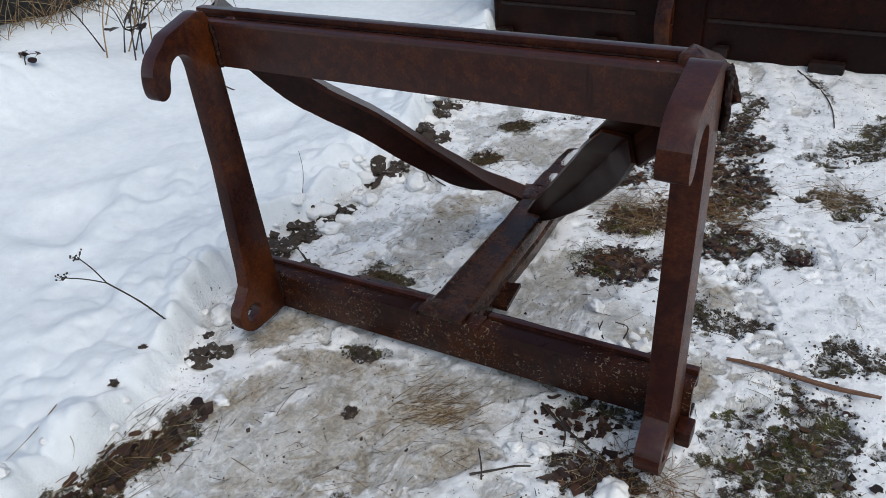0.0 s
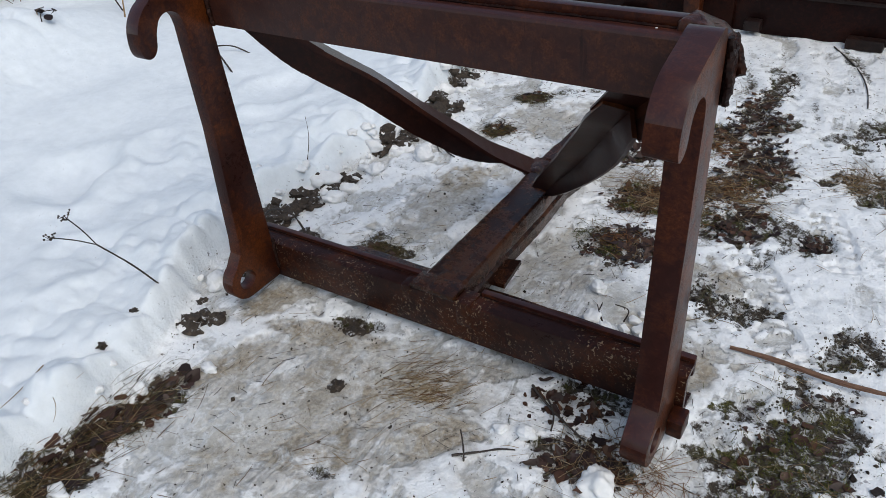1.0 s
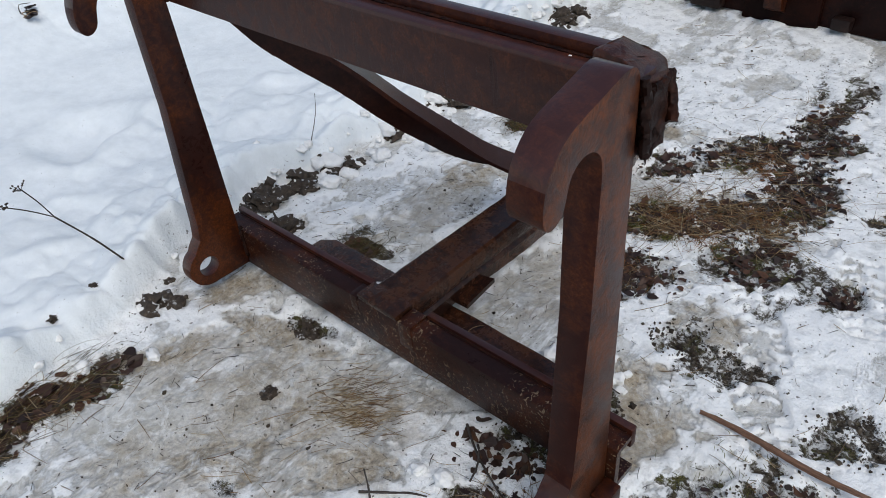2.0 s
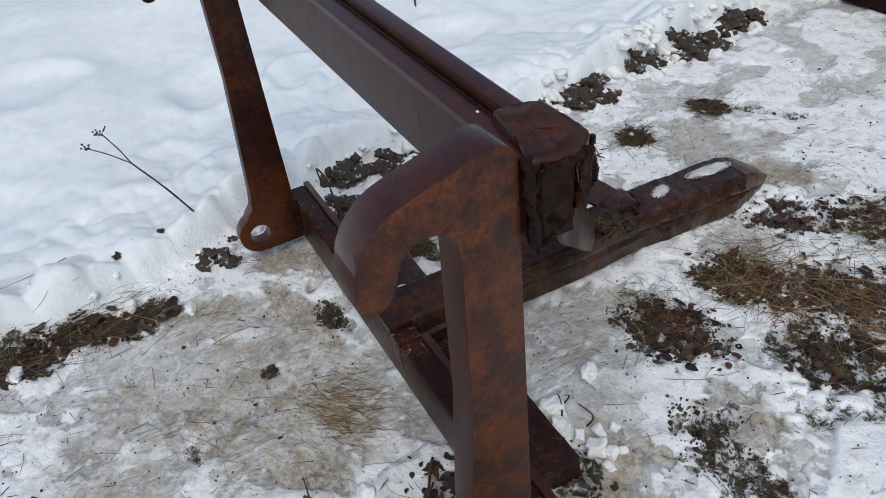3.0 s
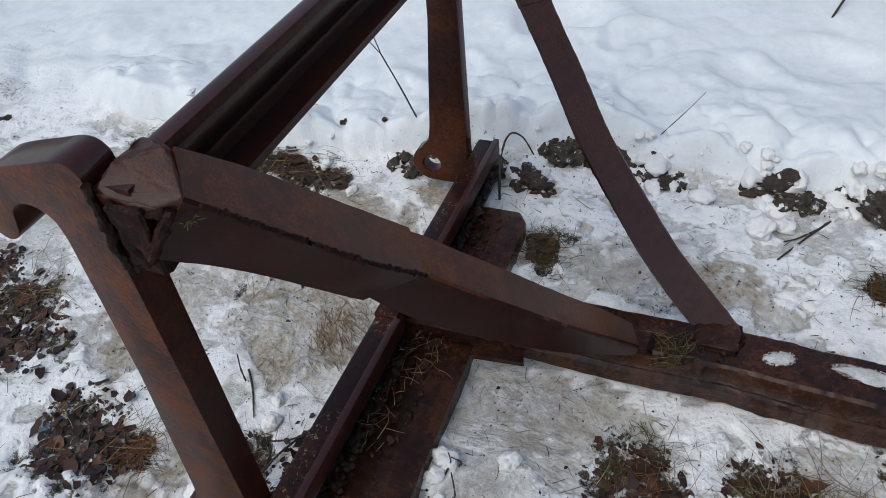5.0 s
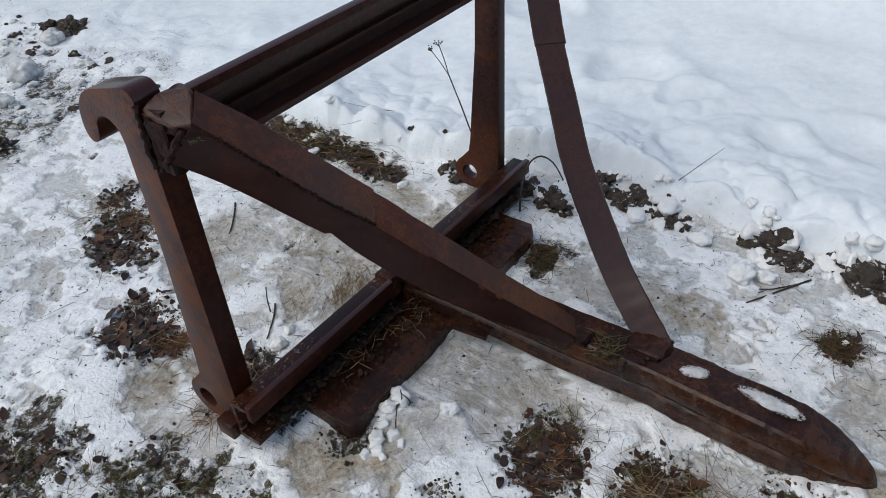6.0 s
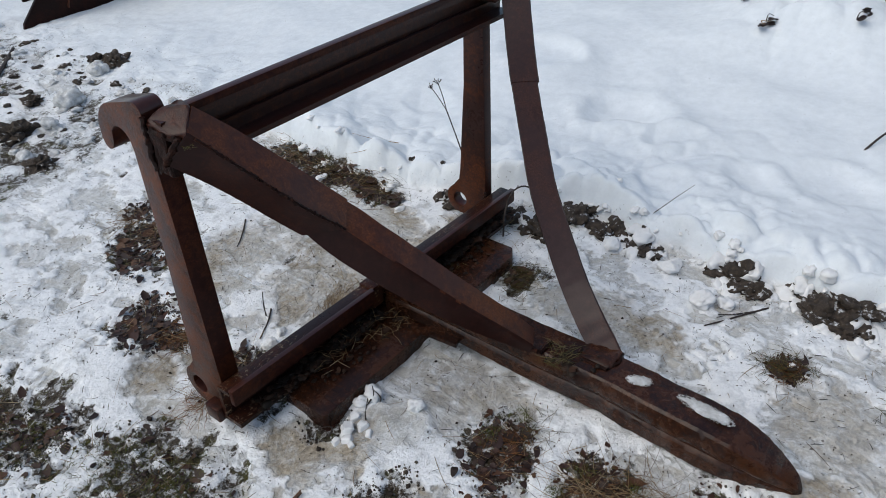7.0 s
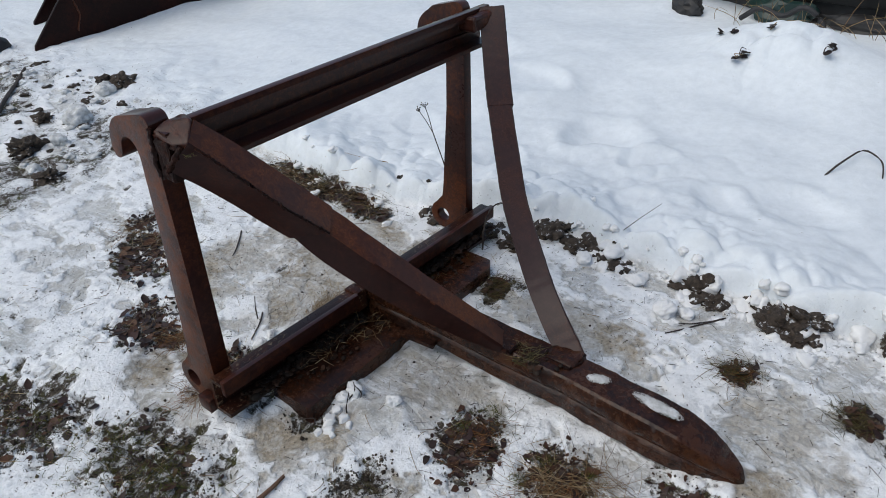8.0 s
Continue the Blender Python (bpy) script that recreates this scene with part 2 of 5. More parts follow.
def steel(name, paint, rust, amount, gloss=0.42, flake=0.0, shine=0.13, relief=0.45, size=1.0, streak=(1, 1, 0.25), coat=None):
    """Old paint over steel: patches of rust, thin streaks, a wet sheen, and scabs where flake is given."""
    paint, rust = tuple(c * 0.95 for c in paint), tuple(c * 0.95 for c in rust)
    m, nt, b = material(name)
    big = noise_tex(nt, 5.0 * size, 7, 0.65)
    fine = noise_tex(nt, 60.0, 6, 0.7, distort=0.6)
    pits = noise_tex(nt, 240.0, 4, 0.7)
    both = maths(nt, "ADD", maths(nt, "MULTIPLY", big, 0.62), maths(nt, "MULTIPLY", fine, 0.38))
    mask = ramp(nt, both, (0.62 - amount * 0.3, grey(0)), (0.72 - amount * 0.24, grey(1)))
    shade = ramp(nt, fine, (0.3, tuple(c * 0.82 for c in paint)), (0.7, tuple(c * 1.2 for c in paint)))
    tone = ramp(nt, pits, (0.32, tuple(c * 0.5 for c in rust)), (0.55, rust), (0.75, tuple(min(1, c * 1.5) for c in rust)))
    colour = mix(nt, mask, shade, tone)
    wear = ramp(nt, noise_tex(nt, 14.0, 8, 0.75, stretch=streak), (0.56, grey(0)), (0.72, grey(0.75)))
    colour = mix(nt, wear, colour, tuple(c * 0.35 for c in paint))
    height = maths(nt, "ADD", maths(nt, "MULTIPLY", pits, 0.5), maths(nt, "MULTIPLY", mask, 0.35))
    height = maths(nt, "SUBTRACT", height, maths(nt, "MULTIPLY", wear, 0.5))
    if flake:
        scab = ramp(nt, noise_tex(nt, 105.0, 4, 0.6, distort=1.2), (0.60, grey(0)), (0.65, grey(1)), (0.72, grey(1)), (0.78, grey(0.2)))
        where = ramp(nt, noise_tex(nt, 5.5, 4, 0.6), (0.42, grey(0)), (0.54, grey(flake)))
        scab = mix(nt, 1.0, scab, where, "MULTIPLY")
        colour = mix(nt, scab, colour, (0.23, 0.16, 0.10))
        height = maths(nt, "ADD", height, maths(nt, "MULTIPLY", scab, 0.8))
    nt.links.new(colour, b.inputs["Base Color"])
    rough = ramp(nt, both, (0.35, grey(gloss)), (0.65, grey(min(1, gloss + 0.16))))
    nt.links.new(rough, b.inputs["Roughness"])
    b.inputs["Specular IOR Level"].default_value = shine
    b.inputs["Coat Weight"].default_value = shine * 0.8 if coat is None else coat
    b.inputs["Coat Roughness"].default_value = max(0.14, gloss - 0.14)
    bump(nt, b, height, relief, 0.0015)
    return m


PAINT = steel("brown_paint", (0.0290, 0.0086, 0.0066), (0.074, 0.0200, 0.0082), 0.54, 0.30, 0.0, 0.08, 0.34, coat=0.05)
# the brown paint lightened for upward faces, with sky light in its colour
PAINT_SKYLIT = steel("sky_lit_brown_paint", (0.0420, 0.0130, 0.0100), (0.080, 0.0225, 0.0105), 0.44, 0.30, 0.0, 0.22, 0.28, coat=0.40)
# brown paint turned mauve: the sky's reflection put into the base colour
BOW_TOP = steel("sky_tinted_brown_paint", (0.0400, 0.0205, 0.0185), (0.060, 0.0250, 0.0180), 0.45, 0.32, 0.0, 0.16, 0.25, coat=0.30)
BEAM_PAINT = steel("streaked_brown_paint", (0.0340, 0.0120, 0.0090), (0.066, 0.0205, 0.0100), 0.50, 0.32, 0.0, 0.17, 0.40, 7.0, (7, 7, 0.5), coat=0.10)
PAINT_RUSTY = steel("rusted_brown_paint", (0.0230, 0.0065, 0.0045), (0.082, 0.0205, 0.0050), 0.50, 0.24, 0.0, 0.16, 0.28)
RUST_FACE = steel("mottled_orange_rust", (0.0300, 0.0088, 0.0046), (0.108, 0.0280, 0.0062), 0.60, 0.36, 0.0, 0.18, 1.0, 4.2, (2, 2, 1), coat=0.20)
# rusty brace steel in sky-lit and shaded copies, the light put into colour
BRACE_TOP = steel("sky_lit_orange_brace_rust", (0.060, 0.0180, 0.0090), (0.125, 0.0345, 0.0100), 0.55, 0.34, 0.0, 0.16, 0.4, 1.6, coat=0.20)
BRACE_LEG = steel("shaded_brace_steel", (0.0240, 0.0074, 0.0056), (0.0450, 0.0120, 0.0062), 0.42, 0.28, 0.0, 0.11, 0.25, coat=0.08)
PAINT_FLAKED = steel("flaking_brown_paint", (0.0185, 0.0064, 0.0048), (0.062, 0.0165, 0.0060), 0.48, 0.26, 1.0, 0.15, 0.5)
PAINT_WET = steel("wet_rusty_steel", (0.0220, 0.0088, 0.0060), (0.068, 0.0230, 0.0088), 0.58, 0.18, 0.0, 0.20, 0.8, 2.0, (4, 0.5, 4))
SLAG = steel("slag_brown", (0.036, 0.0118, 0.0080), (0.095, 0.0270, 0.0110), 0.5, 0.30, 0.0, 0.20, 0.9, 2.0)
WELD = steel("dark_weld", (0.0120, 0.0048, 0.0036), (0.034, 0.0110, 0.0062), 0.45, 0.38, 0.0, 0.07, 1.0, 3.0)
BUCKET_PAINT = steel("dark_bucket_paint", (0.0125, 0.0048, 0.0042), (0.0300, 0.0080, 0.0050), 0.45, 0.30, 0.0, 0.07)


def ground_material():
    m, nt, b = material("winter_ground")
    att = {}
    for key in ("soil", "ice", "bank", "stain"):
        a = nt.nodes.new("ShaderNodeAttribute")
        a.attribute_name = key
        att[key] = a.outputs["Fac"]
    fine = noise_tex(nt, 95.0, 5, 0.65)
    mid = noise_tex(nt, 22.0, 6, 0.62)
    large = noise_tex(nt, 4.5, 5, 0.6)
    grain = noise_tex(nt, 420.0, 3, 0.6)
    # snow, bluish on the bank, a broken white crust over melted ice where it is trodden
    snow = ramp(nt, mid, (0.3, (0.680, 0.720, 0.750)), (0.7, (0.775, 0.815, 0.845)))
    crust = ramp(nt, mid, (0.32, (0.64, 0.65, 0.655)), (0.50, (0.880, 0.890, 0.895)))
    tc = nt.nodes.new("ShaderNodeTexCoord")
    turn = nt.nodes.new("ShaderNodeMapping")
    turn.inputs["Rotation"].default_value = (0, 0, radians(-38))
    turn.inputs["Scale"].default_value = (1.0, 0.45, 1.0)
    nt.links.new(tc.outputs["Object"], turn.inputs["Vector"])
    smear = node(nt, "ShaderNodeTexNoise", Scale=9.0, Detail=9.0, Roughness=0.74, Distortion=0.6)
    nt.links.new(turn.outputs["Vector"], smear.inputs["Vector"])
    thaw = maths(nt, "ADD", smear.outputs["Fac"], maths(nt, "MULTIPLY", att["ice"], 0.20))
    thaw = maths(nt, "ADD", thaw, maths(nt, "MULTIPLY", maths(nt, "SUBTRACT", fine, 0.5), 0.22))
    thaw = maths(nt, "ADD", thaw, maths(nt, "MULTIPLY", maths(nt, "SUBTRACT", large, 0.5), 0.30))
    ice_mask = maths(nt, "MULTIPLY", ramp(nt, thaw, (0.585, grey(0)), (0.650, grey(0.75)), (0.77, grey(1))), maths(nt, "SUBTRACT", 1.0, maths(nt, "MULTIPLY", att["bank"], 3.0, True), True), True)
    tint = ramp(nt, noise_tex(nt, 6.0, 7, 0.66, distort=0.5), (0.34, (0.285, 0.265, 0.230)), (0.46, (0.46, 0.44, 0.395)), (0.62, (0.62, 0.615, 0.59)))
    # scuffed ice: thin frost left in patches, and darker melt between
    scuff = ramp(nt, noise_tex(nt, 26.0, 10, 0.80, distort=0.8), (0.47, grey(0)), (0.57, grey(0.8)))
    tint = mix(nt, scuff, tint, (0.76, 0.765, 0.76))
    tint = mix(nt, 0.55, tint, ramp(nt, fine, (0.34, grey(0.55)), (0.56, grey(1.0))), "MULTIPLY")
    colour = mix(nt, ice_mask, mix(nt, maths(nt, "MULTIPLY", att["bank"], 2.5, True), crust, snow), tint)
    mud = maths(nt, "MULTIPLY", att["stain"], ramp(nt, noise_tex(nt, 17.0, 8, 0.72, distort=0.8), (0.34, grey(0)), (0.56, grey(0.9))), True)
    colour = mix(nt, mud, colour, ramp(nt, fine, (0.35, (0.19, 0.145, 0.095)), (0.65, (0.44, 0.375, 0.28))))
    # crumbs of soil and bark lying on the snow
    specks = ramp(nt, noise_tex(nt, 75.0, 2, 0.5), (0.672, grey(0)), (0.71, grey(1)))
    crowd = ramp(nt, noise_tex(nt, 3.1, 4, 0.6), (0.42, grey(0)), (0.62, grey(1)))
    specks = maths(nt, "MULTIPLY", specks, maths(nt, "MULTIPLY", crowd, maths(nt, "SUBTRACT", 1.0, maths(nt, "MULTIPLY", att["bank"], 0.97))))
    colour = mix(nt, specks, colour, (0.055, 0.04, 0.03))
    # wet soil, gravel and moss
    earth = ramp(nt, fine, (0.30, (0.013, 0.010, 0.0075)), (0.45, (0.048, 0.037, 0.028)), (0.60, (0.110, 0.092, 0.073)), (0.72, (0.32, 0.30, 0.27)))
    moss = ramp(nt, noise_tex(nt, 14.0, 8, 0.75), (0.50, grey(0)), (0.60, grey(0.85)))
    earth = mix(nt, moss, earth, ramp(nt, grain, (0.35, (0.022, 0.021, 0.008)), (0.65, (0.125, 0.122, 0.036))))
    earth = mix(nt, ramp(nt, grain, (0.38, grey(0.6)), (0.50, grey(0))), earth, (0.009, 0.007, 0.005))
    rim = maths(nt, "ADD", att["soil"], maths(nt, "MULTIPLY", maths(nt, "SUBTRACT", mid, 0.5), 1.3))
    rim = maths(nt, "ADD", rim, maths(nt, "MULTIPLY", maths(nt, "SUBTRACT", fine, 0.5), 1.5))
    rim = maths(nt, "ADD", rim, maths(nt, "MULTIPLY", maths(nt, "SUBTRACT", grain, 0.5), 0.9))
    earth_mask = ramp(nt, rim, (0.40, grey(0)), (0.62, grey(1)))
    frost = ramp(nt, noise_tex(nt, 34.0, 9, 0.75, distort=0.6), (0.50, grey(0)), (0.58, grey(0.92)))
    earth = mix(nt, frost, earth, (0.62, 0.63, 0.635))
    colour = mix(nt, earth_mask, colour, earth)
    nt.links.new(colour, b.inputs["Base Color"])
    rough = mix(nt, ice_mask, grey(0.75), grey(0.28))
    rough = mix(nt, earth_mask, rough, grey(0.62))
    nt.links.new(rough, b.inputs["Roughness"])
    nt.links.new(mix(nt, earth_mask, grey(0.35), grey(0.08)), b.inputs["Specular IOR Level"])
    height = maths(nt, "ADD", maths(nt, "MULTIPLY", mid, 0.8), maths(nt, "MULTIPLY", fine, 0.6))
    height = maths(nt, "SUBTRACT", height, maths(nt, "MULTIPLY", ice_mask, 0.5))
    soft = maths(nt, "SUBTRACT", 1.0, maths(nt, "MULTIPLY", att["bank"], 0.8))
    height = maths(nt, "MULTIPLY", height, soft)
    waves = maths(nt, "MULTIPLY", noise_tex(nt, 9.0, 3, 0.5, distort=0.5), att["bank"])
    waves = bump(nt, b, waves, 0.16, 0.03)
    first = bump(nt, b, height, 0.85, 0.011, waves)
    rougher = maths(nt, "MULTIPLY", grain, maths(nt, "ADD", 0.3, maths(nt, "MULTIPLY", earth_mask, 2.2)))
    bump(nt, b, rougher, 0.5, 0.003, first)
    return m


GROUND = ground_material()


def plain(name, dark, light, scale, rough, relief=0.3, depth=0.002, stretch=None):
    m, nt, b = material(name)
    f = noise_tex(nt, scale, 6, 0.65, stretch=stretch)
    nt.links.new(ramp(nt, f, (0.3, dark), (0.7, light)), b.inputs["Base Color"])
    b.inputs["Roughness"].default_value = rough
    bump(nt, b, f, relief, depth)
    return m


def per_island(name, *colours, rough=0.6):
    """A colour for each loose piece of a mesh, out of a few."""
    m, nt, b = material(name)
    g = nt.nodes.new("ShaderNodeNewGeometry")
    stops = [(n / (len(colours) - 1), c) for n, c in enumerate(colours)]
    c = ramp(nt, g.outputs["Random Per Island"], *stops)
    f = noise_tex(nt, 150.0, 4, 0.6)
    nt.links.new(mix(nt, 0.5, c, ramp(nt, f, (0.3, grey(0.4)), (0.7, grey(1.0))), "MULTIPLY"), b.inputs["Base Color"])
    b.inputs["Roughness"].default_value = rough
    b.inputs["Specular IOR Level"].default_value = 0.2
    bump(nt, b, f, 0.3, 0.001)
    return m


SNOW = plain("packed_snow", (0.70, 0.70, 0.695), (0.83, 0.83, 0.825), 30.0, 0.75, 0.35, 0.004)
def dusted_soil():
    """Crumbly frozen soil with a dusting of snow on what faces up."""
    m, nt, b = material("frozen_soil")
    f = noise_tex(nt, 85.0, 6, 0.7)
    base = ramp(nt, f, (0.3, (0.013, 0.009, 0.0065)), (0.55, (0.050, 0.035, 0.024)), (0.75, (0.110, 0.084, 0.062)))
    g = nt.nodes.new("ShaderNodeNewGeometry")
    up = nt.nodes.new("ShaderNodeSeparateXYZ")
    nt.links.new(g.outputs["Normal"], up.inputs[0])
    lie = maths(nt, "ADD", maths(nt, "MULTIPLY", up.outputs["Z"], 0.16), noise_tex(nt, 38.0, 5, 0.7))
    dust = ramp(nt, lie, (0.72, grey(0)), (0.79, grey(0.85)))
    nt.links.new(mix(nt, dust, base, (0.70, 0.72, 0.74)), b.inputs["Base Color"])
    b.inputs["Roughness"].default_value = 0.8
    bump(nt, b, f, 0.9, 0.006)
    return m


SOIL = dusted_soil()
DIRTY_SNOW = plain("dirty_snow", (0.36, 0.355, 0.34), (0.74, 0.75, 0.755), 42.0, 0.75, 0.4, 0.004)
LEAVES = per_island("wet_dead_leaves", (0.030, 0.017, 0.014), (0.068, 0.034, 0.024), (0.105, 0.050, 0.028), (0.045, 0.027, 0.024), (0.022, 0.014, 0.013), (0.085, 0.060, 0.048), rough=0.40)
STRAW = per_island("dry_straw", (0.27, 0.165, 0.075), (0.40, 0.28, 0.15), (0.17, 0.085, 0.038), (0.50, 0.40, 0.25), (0.22, 0.14, 0.07), (0.11, 0.06, 0.035), rough=0.55)
NEEDLES = per_island("orange_brown_needles", (0.22, 0.085, 0.028), (0.34, 0.15, 0.055), (0.12, 0.045, 0.018), (0.28, 0.16, 0.07), rough=0.55)
GRASS = per_island("olive_grass", (0.05, 0.045, 0.012), (0.10, 0.085, 0.03), (0.18, 0.14, 0.06), (0.03, 0.025, 0.01), rough=0.6)
MOSS = per_island("yellow_green_moss", (0.09, 0.10, 0.015), (0.14, 0.15, 0.03), (0.06, 0.06, 0.015), rough=0.7)
TWIG = plain("dark_twig_bark", (0.018, 0.013, 0.011), (0.055, 0.040, 0.032), 120.0, 0.7)
SPLINT = plain("split_wood", (0.055, 0.025, 0.015), (0.21, 0.105, 0.060), 40.0, 0.7, 0.6, 0.002, stretch=(1, 9, 9))
CRUMB = per_island("soil_crumbs", (0.018, 0.013, 0.011), (0.05, 0.036, 0.026), (0.09, 0.07, 0.05), (0.13, 0.12, 0.11), rough=0.75)
RUBBER = plain("black_rubber", (0.010, 0.010, 0.011), (0.03, 0.03, 0.032), 30.0, 0.6)
WHITE_PANEL = plain("weathered_grey_panel", (0.42, 0.42, 0.42), (0.58, 0.58, 0.57), 9.0, 0.5, 0.1)
DARK_STEEL = plain("dark_chassis", (0.010, 0.010, 0.011), (0.03, 0.028, 0.027), 16.0, 0.55)
GREEN_SHEET = plain("dark_green_plastic", (0.008, 0.022, 0.020), (0.016, 0.045, 0.040), 22.0, 0.4)
SEED = plain("dried_seed_heads", (0.015, 0.011, 0.009), (0.05, 0.035, 0.022), 160.0, 0.8)


# ================= mesh helpers =================
def finish(bm, name, mat, angle=32):
    me = bpy.data.meshes.new(name)
    bmesh.ops.recalc_face_normals(bm, faces=bm.faces[:])
    bm.to_mesh(me)
    bm.free()
    me.materials.append(mat)
    me.polygons.foreach_set("use_smooth", [True] * len(me.polygons))
    me.set_sharp_from_angle(angle=radians(angle))
    return me


def part(name, bm, mat, parent, label="", angle=32):
    ob = new(name, finish(bm, name, mat, angle))
    ob.parent = parent
    if label:
        ob["label"] = label
    return ob


def thing(name, bm, mat, label, category, group="", kind="", at=None, angle=32):
    ob = new(name, finish(bm, name, mat, angle))
    if at is not None:
        ob.matrix_world = at
    return tagged(ob, label, category, group, kind)


def box(bm, lo, hi, bevel=0.003, segments=2):
    made = bmesh.ops.create_cube(bm, size=1.0)["verts"]
    for v in made:
        v.co = Vector([lo[n] + (v.co[n] + 0.5) * (hi[n] - lo[n]) for n in range(3)])
    if bevel:
        edges = list({e for v in made for e in v.link_edges})
        bmesh.ops.bevel(bm, geom=edges, offset=bevel, segments=segments, affect="EDGES", profile=0.6)
    return bm


def prism(points, x0, x1, holes=(), bevel=0.004):
    """A plate with the outline points in y, z, from x0 to x1, with round holes (y, z, radius)."""
    bm = bmesh.new()
    loops = [[(y, z) for y, z in points]]
    for cy, cz, r in holes:
        loops.append([(cy + r * math.cos(a * math.tau / 28), cz + r * math.sin(a * math.tau / 28)) for a in range(28)])
    edges = []
    for loop in loops:
        vs = [bm.verts.new((x0, y, z)) for y, z in loop]
        edges += [bm.edges.new((vs[n], vs[(n + 1) % len(vs)])) for n in range(len(vs))]
    bmesh.ops.triangle_fill(bm, use_beauty=True, use_dissolve=False, edges=edges)
    faces = bm.faces[:]
    out = bmesh.ops.extrude_face_region(bm, geom=faces)["geom"]
    for v in out:
        if isinstance(v, bmesh.types.BMVert):
            v.co.x = x1
    bmesh.ops.recalc_face_normals(bm, faces=bm.faces[:])
    if bevel:
        rim = [e for e in bm.edges if len(e.link_faces) == 2 and e.calc_face_angle(0) > 1.2]
        bmesh.ops.bevel(bm, geom=rim, offset=bevel, segments=2, affect="EDGES", profile=0.6, clamp_overlap=True)
    return bm


def arc(cy, cz, r, a0, a1, n):
    return [(cy + r * math.cos(radians(a0 + (a1 - a0) * k / n)), cz + r * math.sin(radians(a0 + (a1 - a0) * k / n))) for k in range(n + 1)]


def sweep(rings, bm=None, caps=True):
    """Joins rings of equal length, each a list of points, into a closed tube."""
    bm = bm or bmesh.new()
    rows = [[bm.verts.new(p) for p in ring] for ring in rings]
    n = len(rows[0])
    for a, b in zip(rows, rows[1:]):
        for k in range(n):
            bm.faces.new((a[k], a[(k + 1) % n], b[(k + 1) % n], b[k]))
    if caps:
        bm.faces.new(rows[0][::-1])
        bm.faces.new(rows[-1])
    return bm


def tube(bm, points, radii, sides=5):
    """A round tapering rod through points."""
    pts = [Vector(p) for p in points]
    rings = []
    for n, p in enumerate(pts):
        way = (pts[min(n + 1, len(pts) - 1)] - pts[max(n - 1, 0)]).normalized()
        u = way.orthogonal().normalized()
        w = way.cross(u)
        r = radii[n] if isinstance(radii, (list, tuple)) else radii
        rings.append([p + r * (u * math.cos(k * math.tau / sides) + w * math.sin(k * math.tau / sides)) for k in range(sides)])
    return sweep(rings, bm)


def lump(bm, centre, size, seed, rough=0.35, detail=2, freq=2.2):
    made = bmesh.ops.create_icosphere(bm, subdivisions=detail, radius=1.0)["verts"]
    off = Vector((seed * 3.7, seed * 1.9, seed * 5.3))
    for v in made:
        k = 1 + rough * noise.fractal(v.co * freq * 0.5 + off, 0.8, 2.2, 4)
        v.co = Vector([centre[n] + v.co[n] * k * size[n] for n in range(3)])
    return bm


def bead(points, radius, seed=0, step=0.006):
    """A lumpy weld bead along points."""
    bm = bmesh.new()
    pts, out = [Vector(p) for p in points], []
    for a, b in zip(pts, pts[1:]):
        k = max(1, int((b - a).length / step))
        out += [a.lerp(b, n / k) for n in range(k)]
    out.append(pts[-1])
    rnd = random.Random(seed)
    jog = [p + Vector([rnd.uniform(-0.25, 0.25) * radius for _ in range(3)]) for p in out]
    return tube(bm, jog, [radius * rnd.uniform(0.7, 1.25) for _ in jog], 6)


def displace(bm, amount, freq, seed=0.0):
    bm.normal_update()
    off = Vector((seed, seed * 2.1, -seed))
    for v in bm.verts:
        v.co += v.normal * amount * noise.fractal(v.co * freq + off, 0.9, 2.1, 4)
    return bm


# ================= ground sheet =================
def spread(stops):
    """Plan lines from runs of (start, end, step)."""
    out = []
    for a, b, d in stops:
        n = max(1, round(abs(b - a) / d))
        out += [a + (b - a) * k / n for k in range(n)]
    return np.array(out + [stops[-1][1]])


gx = spread([(-400, -60, 60), (-60, -14, 6), (-14, -6, 0.8), (-6, -3.6, 0.12), (-3.6, -1.6, 0.025), (-1.6, -0.95, 0.011), (-0.95, 1.05, 0.0062), (1.05, 1.7, 0.03), (1.7, 4, 0.15), (4, 14, 1), (14, 60, 6), (60, 400, 60)])
gy = spread([(-400, -60, 60), (-60, -14, 6), (-14, -6, 0.8), (-6, -3.8, 0.12), (-3.8, -1.3, 0.022), (-1.3, -0.7, 0.010), (-0.7, 1.5, 0.0062), (1.5, 2.6, 0.013), (2.6, 4, 0.1), (4, 14, 0.8), (14, 60, 6), (60, 400, 60)])
mx, my = np.meshgrid(gx, gy)
gz, g_soil, g_ice, g_bank, g_stain = ground(mx.ravel(), my.ravel())
ground_mesh = bpy.data.meshes.new("ground")
nx, ny = len(gx), len(gy)
i0 = (np.arange(ny - 1)[:, None] * nx + np.arange(nx - 1)[None, :]).ravel()
quads = np.stack([i0, i0 + 1, i0 + nx + 1, i0 + nx], 1)
ground_mesh.vertices.add(nx * ny)
ground_mesh.vertices.foreach_set("co", np.stack([mx.ravel(), my.ravel(), gz], 1).ravel())
ground_mesh.loops.add(quads.size)
ground_mesh.loops.foreach_set("vertex_index", quads.ravel().astype(np.int32))
ground_mesh.polygons.add(len(quads))
ground_mesh.polygons.foreach_set("loop_start", np.arange(0, quads.size, 4, dtype=np.int32))
ground_mesh.update(calc_edges=True)
ground_mesh.validate()
